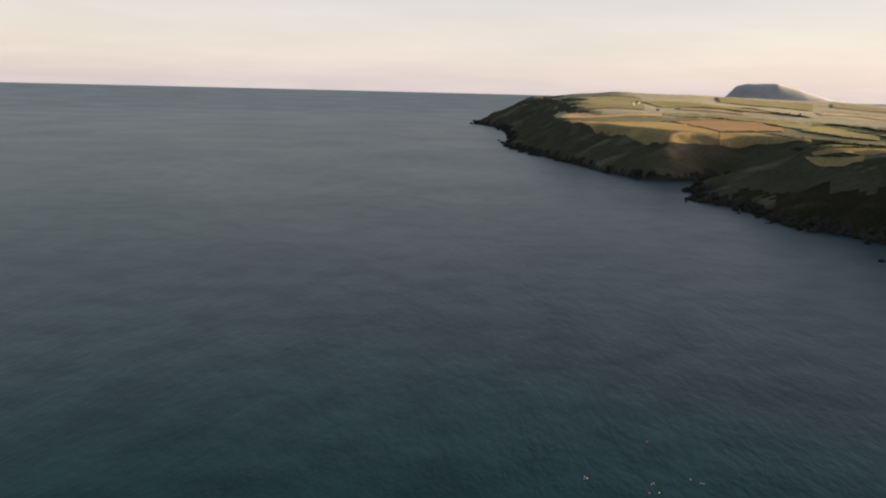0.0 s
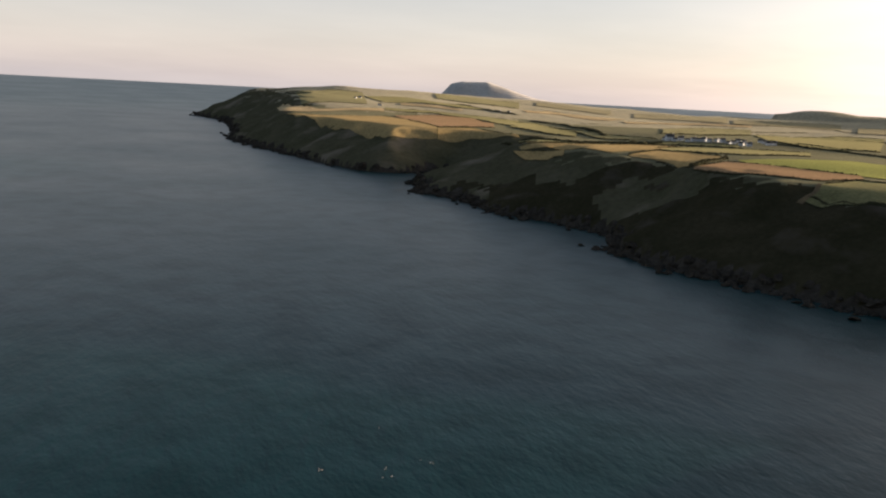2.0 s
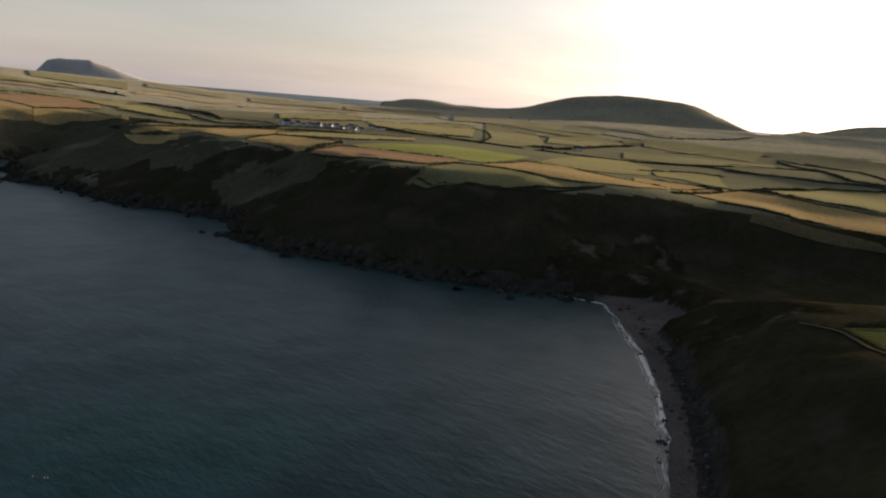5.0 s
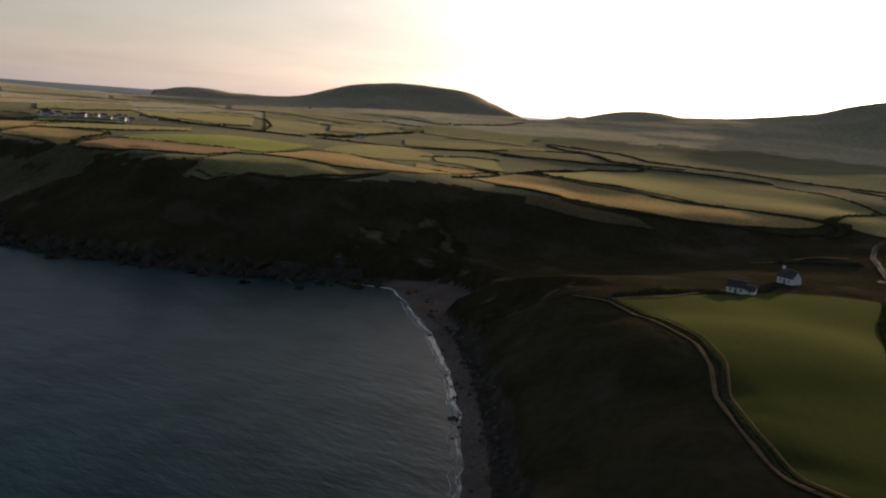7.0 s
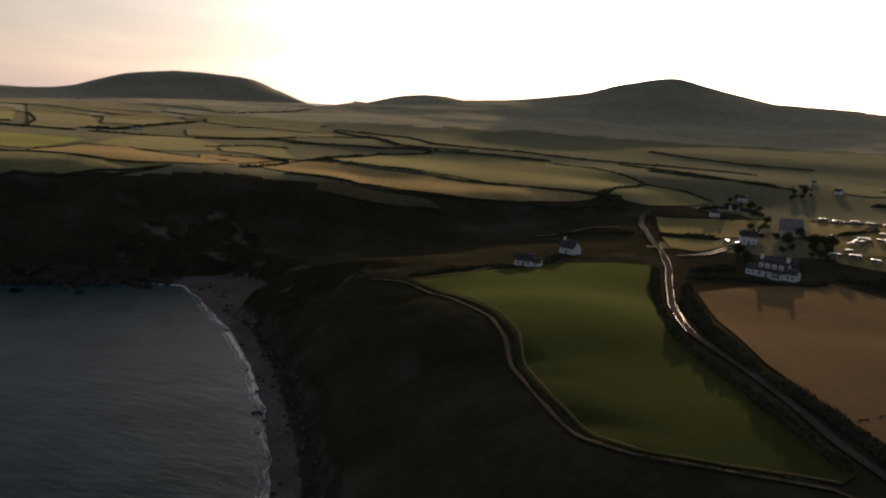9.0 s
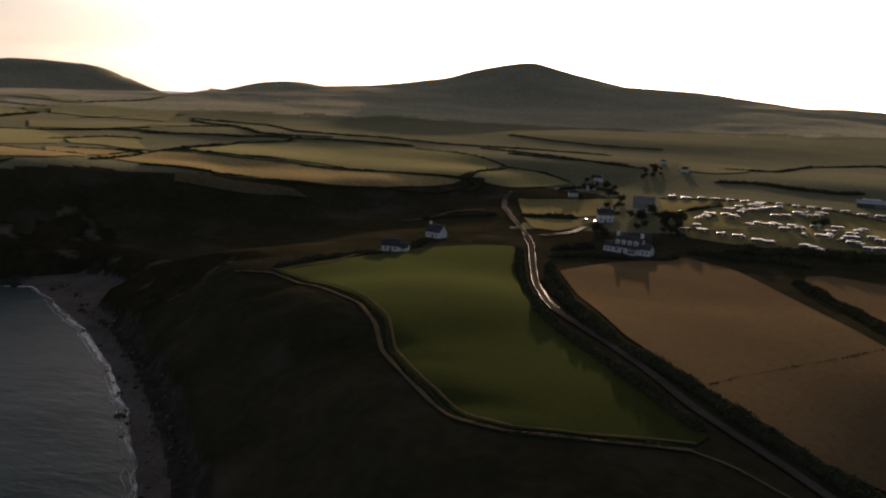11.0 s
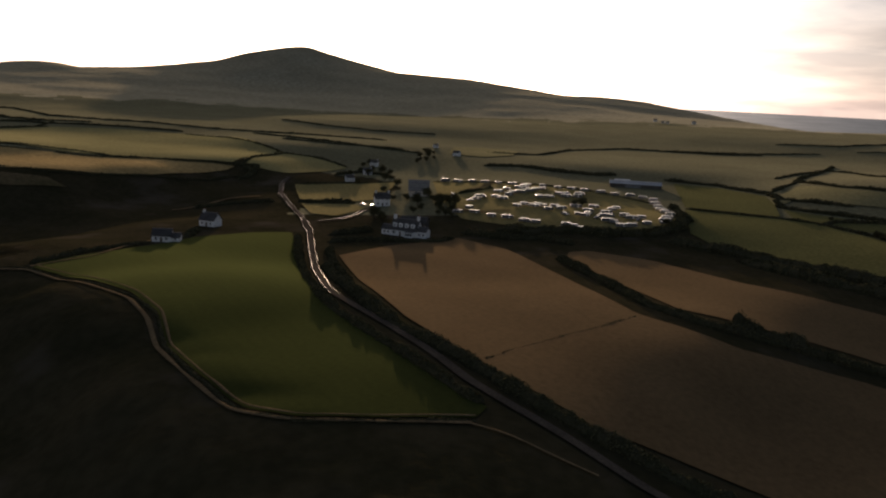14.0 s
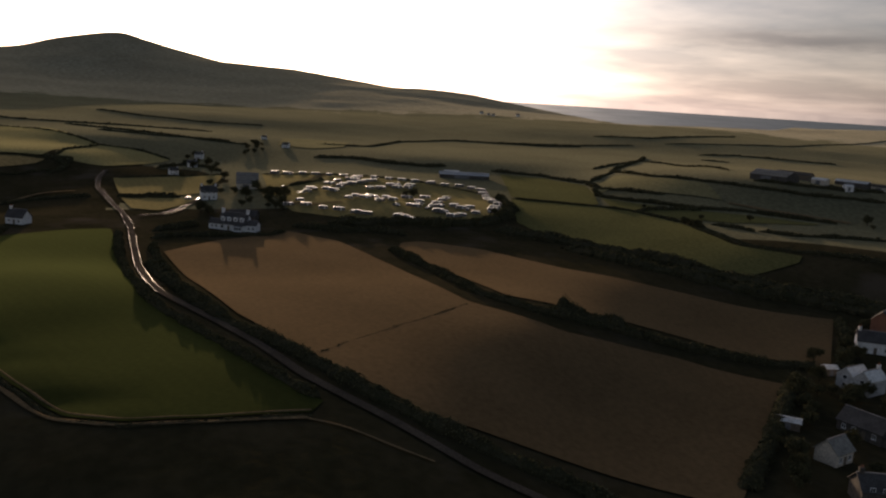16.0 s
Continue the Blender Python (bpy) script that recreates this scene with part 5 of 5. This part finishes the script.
def shed(name, label, x, y, w, d, eave, rise, turn, wall, roof, strips=8):
    """A farm shed whose roof is laid in sheets, each lapped over the next."""
    s = stand(name, x, y, turn)
    bm = bmesh.new()
    along_x(bm, [(-d / 2, -1.5), (d / 2, -1.5), (d / 2, eave), (0, eave + rise), (-d / 2, eave)], -w / 2, w / 2)
    part("wall", bm, wall, s)
    part("door", block(-w * 0.2, w * 0.1, -d / 2 - 0.06, -d / 2 + 0.02, 0, eave * 0.85), TRIM, s, "grey sliding door")
    for side in (-1, 1):
        for k in range(strips):
            a, b = k / strips, (k + 1) / strips
            y0, y1 = side * (d / 2 + 0.3) * (1 - a), side * (d / 2 + 0.3) * (1 - b)
            z0, z1 = eave - 0.1 + (rise + 0.1) * a, eave - 0.1 + (rise + 0.1) * b
            bm = bmesh.new()
            along_x(bm, [(y0, z0 + 0.05), (y1, z1 - 0.04), (y1, z1 + 0.06), (y0, z0 + 0.22)], -w / 2 - 0.3, w / 2 + 0.3)
            part("roof_sheet", bm, roof[k % 2] if isinstance(roof, tuple) else roof, s)
    return tagged(s, label, "shed", group="farm sheds")


def plain_house(mat, roof, w=9.0, d=6.5, eave=4.6, rise=2.4):
    h = new("house")
    gable_parts(h, -w / 2, w / 2, -d / 2, d / 2, eave, rise, mat, roof)
    chimney(h, w / 2 - 0.7, 0, eave + rise * 0.6, eave + rise + 1.1, mat=mat)
    for s in range(2):
        for k in range(3):
            if s == 0 and k == 1:
                part("door", block(-0.5, 0.5, -d / 2 - 0.06, -d / 2 + 0.02, -0.1, 2.0), WOOD, h)
            else:
                window(h, -2.6 + 2.6 * k, 0.9 + 2.4 * s, 1.1, 1.2, -d / 2)
    return tagged(h, "white rendered village house with slate roof", "house", group="houses")


def caravan():
    c = new("caravan")
    shell = [(-2.9, 0.55), (2.9, 0.55), (3.05, 1.0), (2.95, 1.7), (2.75, 2.3), (2.45, 2.55), (-2.55, 2.6), (-2.85, 2.45), (-3.05, 1.9), (-3.05, 0.9)]
    bm = bmesh.new()
    prism(bm, shell, -1.12, 1.12)
    bmesh.ops.bevel(bm, geom=[e for e in bm.edges if abs(e.verts[0].co.y - e.verts[1].co.y) < 0.01], offset=0.1, segments=2, affect="EDGES")
    part("body", bm, SHADED_SHELL, c)
    bm = bmesh.new()
    prism(bm, [(-2.75, 2.52), (2.5, 2.50), (2.62, 2.54), (2.4, 2.66), (-2.5, 2.70), (-2.8, 2.60)], -1.06, 1.06)
    part("roof", bm, LIT_CARAVAN_ROOF, c, "glossy roof, coloured paler as if sunlit")
    for side in (-1, 1):
        y = side * 1.125
        for x0, x1 in ((-2.5, -1.3), (-0.7, 0.3), (1.5, 2.5)):
            part("window", block(x0, x1, min(y, y + side * 0.03), max(y, y + side * 0.03), 1.45, 2.1), GLASS, c, "dark acrylic window")
        part("stripe", block(-2.8, 2.8, min(y, y + side * 0.015), max(y, y + side * 0.015), 0.95, 1.1), TRIM, c)
        bm = bmesh.new()
        bmesh.ops.create_cone(bm, cap_ends=True, segments=14, radius1=0.33, radius2=0.33, depth=0.2, matrix=Matrix.Translation((0.1, side * 1.03, 0.33)) @ Matrix.Rotation(radians(90), 4, "X"))
        wheel = part("wheel", bm, RUBBER, c)
        bm = bmesh.new()
        bmesh.ops.create_cone(bm, cap_ends=True, segments=10, radius1=0.18, radius2=0.18, depth=0.22, matrix=Matrix.Translation((0.1, side * 1.03, 0.33)) @ Matrix.Rotation(radians(90), 4, "X"))
        part("rim", bm, TRIM, wheel)
    part("door", block(0.6, 1.2, -1.16, -1.122, 0.6, 2.15), PAINT, c)
    part("skylight", block(-0.4, 0.4, -0.35, 0.35, 2.66, 2.80), PAINT, c, "white roof light")
    part("front_window", block(2.86, 3.06, -0.9, 0.9, 1.45, 2.0), GLASS, c)
    bm = bmesh.new()
    for s in (-1, 1):
        v = [bm.verts.new(q) for q in ((2.9, s * 0.9, 0.45), (4.1, s * 0.05, 0.45), (4.1, s * 0.05 - 0.08, 0.45), (2.9, s * 0.9 - 0.08, 0.45))]
        w = [bm.verts.new(q.co + Vector((0, 0, 0.1))) for q in v]
        bm.faces.new(v)
        bm.faces.new(w)
        for k in range(4):
            bm.faces.new((v[k], v[(k + 1) % 4], w[(k + 1) % 4], w[k]))
    part("drawbar", bm, TRIM, c)
    return tagged(c, "touring caravan with dark windows and shade-dark sides, parked on grass", "caravan", group="caravans on the site")


def car():
    c = new("car")
    bm = bmesh.new()
    prism(bm, [(-2.1, 0.35), (2.1, 0.35), (2.15, 0.75), (1.95, 0.95), (1.1, 1.02), (0.55, 1.48), (-1.35, 1.5), (-1.95, 1.05), (-2.15, 0.9)], -0.86, 0.86)
    bmesh.ops.bevel(bm, geom=bm.edges[:], offset=0.06, segments=2, affect="EDGES")
    part("body", bm, CARPAINT, c)
    for side in (-1, 1):
        y = side * 0.865
        bm = bmesh.new()
        prism(bm, [(-1.6, 1.05), (0.9, 1.05), (0.48, 1.4), (-1.3, 1.42)], min(y, y + side * 0.02), max(y, y + side * 0.02))
        part("side_window", bm, GLASS, c)
        for wx in (-1.3, 1.35):
            bm = bmesh.new()
            bmesh.ops.create_cone(bm, cap_ends=True, segments=14, radius1=0.32, radius2=0.32, depth=0.22, matrix=Matrix.Translation((wx, side * 0.78, 0.32)) @ Matrix.Rotation(radians(90), 4, "X"))
            wheel = part("wheel", bm, RUBBER, c)
            bm = bmesh.new()
            bmesh.ops.create_cone(bm, cap_ends=True, segments=10, radius1=0.19, radius2=0.19, depth=0.25, matrix=Matrix.Translation((wx, side * 0.78, 0.32)) @ Matrix.Rotation(radians(90), 4, "X"))
            part("rim", bm, TRIM, wheel)
        part("headlight", block(2.06, 2.16, side * 0.7 - 0.15, side * 0.7 + 0.15, 0.65, 0.8), PAINT, c)
    return tagged(c, "dark family car parked beside the caravans", "car", group="parked cars")


def tree_thing(seed, tall):
    """A wind-shaped tree: tapered trunk, limbs and a ragged crown of leaf sprays."""
    rng = np.random.default_rng(seed)
    t = new("tree")
    bm = bmesh.new()
    tips = []

    def limb(a, b, r0, r1):
        d = (b - a)
        m = Matrix.Translation((a + b) / 2) @ d.to_track_quat("Z", "Y").to_matrix().to_4x4()
        bmesh.ops.create_cone(bm, cap_ends=True, segments=6, radius1=r0, radius2=r1, depth=d.length, matrix=m)

    top = Vector((rng.normal() * 0.3, rng.normal() * 0.3, tall * 0.34))
    limb(Vector((0, 0, -0.4)), top, tall * 0.045, tall * 0.028)
    for k in range(7):
        a = k * 0.9 + rng.normal() * 0.3
        end = top + Vector((math.cos(a) * tall * rng.uniform(0.15, 0.38), math.sin(a) * tall * rng.uniform(0.15, 0.38), tall * rng.uniform(0.05, 0.42)))
        limb(top * rng.uniform(0.6, 1.0), end, tall * 0.018, tall * 0.006)
        tips.append(end)
    part("trunk", bm, BARK, t)
    centres = []
    for tip in tips + [top + Vector((0, 0, tall * 0.35))]:
        for _ in range(3):
            c = np.array(tip) + rng.normal(size=3) * tall * 0.07
            centres.append(c + rng.normal(size=(80, 3)) * tall * np.array([0.085, 0.085, 0.065]))
    v, f = leaf_cards(rng, np.concatenate(centres), 0.30)
    crown = new("crown", mesh_of("crown", v.tolist(), f.tolist(), [LEAF], False))
    crown.parent = t
    return tagged(t, "dark bushy tree, leaning a little from the wind", "tree", group="trees")


VILLAGE = [(511.3, 882), (513.7, 874), (523.2, 878), (523.1, 864), (530.4, 863), (542, 861), (544.8, 854), (557.5, 848), (548.1, 823), (558.9, 830), (574.5, 844), (584.3, 847), (556.2, 811), (561.7, 805), (610.5, 855), (603, 836), (593, 815), (600.6, 816), (510.5, 891), (536.7, 862), (553.5, 854)]
SCATTERED = [(1784, 1808), (1613, 1567), (1911, 1845), (798.4, 695.8), (805, 692.4), (704.1, 659), (1394, 978), (1427, 968), (301.1, 1759), (316.8, 1797), (322.8, 1615), (566.3, 1631), (579.7, 1615), (1566, -443), (1511, -441.4), (1493, -444.3), (1518, -498.4), (693.9, 26.9), (835, -26), (770.5, -42.9), (688.8, 26.7), (590.7, 39.1), (641.2, 29.6)]
CARS = [(445.4, -83), (436.9, -98.3), (443.9, -106.8), (419.3, -109.1), (434.5, -119), (506.2, -46), (493.4, -36.8), (484.7, 24.2), (478.2, 18.8), (450.2, -96.3), (523.9, -97.9), (473.8, -76.1), (517.7, -28.2), (430.8, -131)]
BUOYS = [(27.3, 193.4), (27.9, 192.6), (41.3, 186.2), (43.6, 186.6), (43.2, 191.4), (52.5, 194.3), (55.1, 192.1), (46.4, 216.2), (42.7, 190.7), (54.5, 192.5), (27.1, 192.2)]
FARM_TREES = [(714, -8), (723, -15), (738, -22), (746, -10), (764, -18), (651, 35), (662, 27), (645, 19), (633, 42), (496, -15), (480, -19), (495, -23), (465, -25), (512, -12), (455, -17), (435, 12), (442, 16), (448, -24), (470, -8), (484, -6), (460, -4), (503, -5)]
VILLAGE_TREES = [(197, -151), (198, -158), (193, -166), (196, -173), (187, -149), (190, -161), (184, -170), (188, -178), (228, -193), (236, -196), (246, -208), (255, -219), (222, -186), (170, -127), (163, -127), (156, -123), (180, -142), (178, -166), (208, -166), (216, -183), (150, -118), (168, -146), (153, -140)]
TREES = [(486.5, -22.7), (477.9, -27.1), (499.8, -19.3), (680.8, 34.8), (690.3, 30.2), (762.6, -8.5), (782.8, -14.6), (747.4, -17.8), (731, -10.5), (772.1, -22.2), (603, 15.6), (587.8, 7.8), (505.6, 0.1), (471.8, -18.2), (446.5, -225.1), (400, -225.7), (388.9, -227.2), (402.9, -265.1), (636.3, 28.5), (641.3, 12.7), (542.1, 15), (524.2, 11), (504.3, 8.1), (476.5, -17), (462.8, -19), (450.6, -20.8), (433.4, -10.7), (577.5, 33.2), (569.7, 6.6), (429.8, -132.1), (479.8, -94.4), (481.3, -98.8), (410.2, -240.5), (227, -178.1), (193.1, -164.1), (198.1, -162.5), (191.6, -148.9), (226.4, -194.3), (169.8, -131.1), (184.9, -145.9), (395, -331.2), (383.6, -325.5)]
PITCHES_A = [(594.7, -26.1), (586.8, -34.6), (581.4, -43.8), (573.7, -51.8), (564.7, -59.9), (558.1, -68.4), (553.1, -76.9), (549.4, -86.9), (543.3, -95.6), (540.3, -103.6), (535.1, -110.8), (531.2, -120.2), (525.4, -127.9), (522.1, -136.5), (516.5, -142.9)]
PITCHES_B = [(534.8, -62.3), (522.1, -64.4), (513.5, -61.1), (541.7, -70.1), (537.2, -73.8), (524.4, -69.1), (528.8, -75.2), (533.4, -80.3), (536.1, -84.6), (526.2, -56.2), (547.2, -74.7), (504, -52.4), (497.4, -55.7)]
PITCHES_C = [(508.2, -78.5), (509.5, -84.7), (519.6, -92.4), (513.3, -95.5), (519.9, -105.1), (512.8, -102.1)]
PITCHES_D = [(469.2, -60.8), (476, -65.4), (470.2, -69.9), (475.3, -73.2), (459, -76.3), (470.9, -81.8), (462.9, -84.2), (472.7, -94), (476.5, -104.8), (458.7, -98)]
PITCHES_E = [(443.4, -90.5), (440.6, -92.9), (442.9, -103), (453.3, -106.8), (465.7, -112.4), (473.9, -116.8), (444.3, -114.2), (438.2, -116.2), (427.7, -101.7), (425.6, -104.4)]
PITCHES_F = [(510.4, -147.7), (498.8, -145.6), (486.7, -143.8), (475.9, -142.4), (465.2, -141.5), (457.7, -142.3), (445, -137.1), (437.5, -133.8), (440, -121.9), (425.4, -121), (417.8, -106.5), (418.7, -111.7)]
PITCHES_G = [(417.8, -78.9), (414.6, -81.9), (411.5, -84.3), (409.6, -87.5), (428.6, -59.5), (425.6, -64.2), (437.3, -51.9), (442.7, -44.4), (453.9, -36.4), (457, -27.6), (499.8, -23.5), (497.4, -40.7), (508.6, -43.8), (466.7, -34.2)]

farmhouse(399.6, -0.7)
cottage("cottage", "white slate-roofed cottage behind the farmhouse", 486.7, 13.8, 8.5, 6, 4.4, 2.8, 8, windows=3, storeys=2)
shed("outbuilding", "dark slate-roofed outbuilding behind the farmhouse", 425.0, -4.5, 13, 8, 2.4, 2.6, -14, DARKWALL, SLATE, 5)
shed("barn", "tall shed with a pale roof of lapped sheets", 528.0, -7.3, 12.5, 12, 3.0, 6.2, 0, CREAM, (BARN_SHEET, GREY_ROOF), 9)
cottage("cottage", "low white cottage at the head of the green field", 350.6, 98.2, 7.4, 6.4, 2.6, 2.3, -12, wall=RENDER, windows=3, chimneys=(), wing=3.4)
cottage("cottage", "white gabled cottage on the heathy bank", 397.6, 89.6, 8.2, 6.0, 3.0, 3.0, -38, wall=RENDER, windows=3, chimneys=(-1,))
shed("barn", "long low barn with a grey-blue tin roof", 578.0, -154.0, 34, 9, 2.5, 1.8, 4, DARKWALL, TIN, 5)
shed("shed", "small white-roofed shed beside the long barn", 590.0, -148.0, 10, 7, 2.8, 1.3, 4, CREAM, PALE_ROOF, 4)
shed("barn", "large farm barn with a broad weathered grey roof", 478.0, -328.0, 24, 17, 3.2, 3.0, -28, DARKWALL, (GREY_ROOF, BARN_SHEET), 8)
shed("barn", "dark open-fronted farm shed behind the large barn", 492.0, -352.0, 22, 9, 3.0, 1.6, -24, WOOD, SLATE, 5)
shed("shed", "low tin-roofed farm shed beside the yard", 467.0, -353.0, 9, 6, 2.6, 1.2, -20, CREAM, PALE_ROOF, 4)
shed("shed", "long low farm shed with a pale sheet roof", 464.0, -374.0, 20, 6, 2.6, 1.2, -24, DARKWALL, (PALE_ROOF, TIN), 4)
shed("shed", "small whitewashed farm shed by the yard", 449.0, -359.0, 5, 4, 2.8, 1.0, 30, RENDER, PALE_ROOF, 3)
shed("shed", "low slate-roofed farm shed at the lane's end", 453.0, -386.0, 12, 6, 2.6, 1.4, -20, CREAM, SLATE, 4)
twin_gables(201.8, -174.6)
cottage("house", "grey-roofed white house among dark trees", 161.5, -135.6, 6.8, 5.6, 3.0, 2.6, 62, wall=CREAM, roof=GREY_ROOF, windows=3, chimneys=())
cottage("house", "dark slate-roofed house above the village lane", 174.0, -154.5, 12, 6.5, 2.8, 2.8, -30, wall=DARKWALL, windows=4, chimneys=(1,), wing=5.0)
cottage("house", "white slate-roofed house with one chimney", 235.8, -207.2, 11, 7, 3.8, 2.8, 10, windows=3, chimneys=(-1,), storeys=1)
cottage("house", "red-brick gabled house at the village edge", 252.5, -224.6, 8, 7, 4.8, 3.0, 80, wall=BRICK, windows=2, storeys=2, chimneys=(1,))
cottage("house", "dark stone house with slate roof near the sea", 141.4, -130.7, 9, 7, 3.6, 2.6, 25, wall=DARKWALL, windows=3, storeys=2, chimneys=(-1,))
shed("shed", "small pale garden shed below the stubble field", 180.1, -136.7, 5.5, 3.2, 2.0, 0.8, 0, WOOD, PALE_ROOF, 3)
shed("shed", "small white-roofed outhouse beside the white house", 214.9, -174.6, 3.4, 3.4, 2.2, 0.8, 30, WOOD, PALE_ROOF, 3)

pattern = plain_house(RENDER, SLATE)
rng = np.random.default_rng(21)
for k, (x, y) in enumerate(VILLAGE + SCATTERED):
    m = pose(x, y, ground_at(x, y) - 0.1, 0, 0, -bearing(x, y) + rng.uniform(-35, 35))
    grow = Matrix.Scale(rng.uniform(0.5, 0.72), 4)
    if k == 0:
        pattern.matrix_world = m
    else:
        copy_thing(pattern, m @ grow)

pattern = caravan()
pitches = PITCHES_A + PITCHES_B + PITCHES_C + PITCHES_D + PITCHES_E + PITCHES_F + PITCHES_G
for k, (x, y) in enumerate(pitches):
    m = pose(x, y, ground_at(x, y) + 0.35, 0, 0, -bearing(x, y) + 8 + rng.uniform(-14, 14) + (180 if rng.random() < 0.5 else 0))
    grow = Matrix.Diagonal((rng.uniform(0.72, 1.1), 0.8, rng.uniform(0.68, 0.85), 1))
    if k == 0:
        pattern.matrix_world = m
    else:
        copy_thing(pattern, m @ grow)
pattern = car()
for k, (x, y) in enumerate(CARS):
    m = pose(x, y, ground_at(x, y) + 0.35, 0, 0, rng.uniform(0, 360))
    if k == 0:
        pattern.matrix_world = m
    else:
        copy_thing(pattern, m)

patterns = [tree_thing(31, 6.0), tree_thing(32, 7.5), tree_thing(33, 5.0)]
for k, (x, y) in enumerate(TREES + FARM_TREES + VILLAGE_TREES):
    m = pose(x, y, ground_at(x, y), 0, 0, rng.uniform(0, 360))
    grow = Matrix.Scale(rng.uniform(0.5, 0.85) if k < len(TREES) else rng.uniform(0.6, 0.95), 4)
    if k < 3:
        patterns[k].matrix_world = m
    else:
        copy_thing(patterns[k % 3], m @ grow)


def buoy(x, y):
    b = new("buoy")
    b.matrix_world = pose(x, y, 0.05)
    bm = bmesh.new()
    bmesh.ops.create_uvsphere(bm, u_segments=12, v_segments=8, radius=0.13, matrix=Matrix.Translation((0, 0, 0.06)))
    part("float", bm, BUOY, b)
    bm = bmesh.new()
    bmesh.ops.create_cone(bm, cap_ends=True, segments=6, radius1=0.025, radius2=0.02, depth=0.4, matrix=Matrix.Translation((0, 0, 0.38)))
    part("stick", bm, TRIM, b)
    return tagged(b, "small pale marker buoy floating on the sea", "buoy", group="marker buoys")


pattern = buoy(*BUOYS[0])
for x, y in BUOYS[1:]:
    copy_thing(pattern, pose(x, y, 0.05))
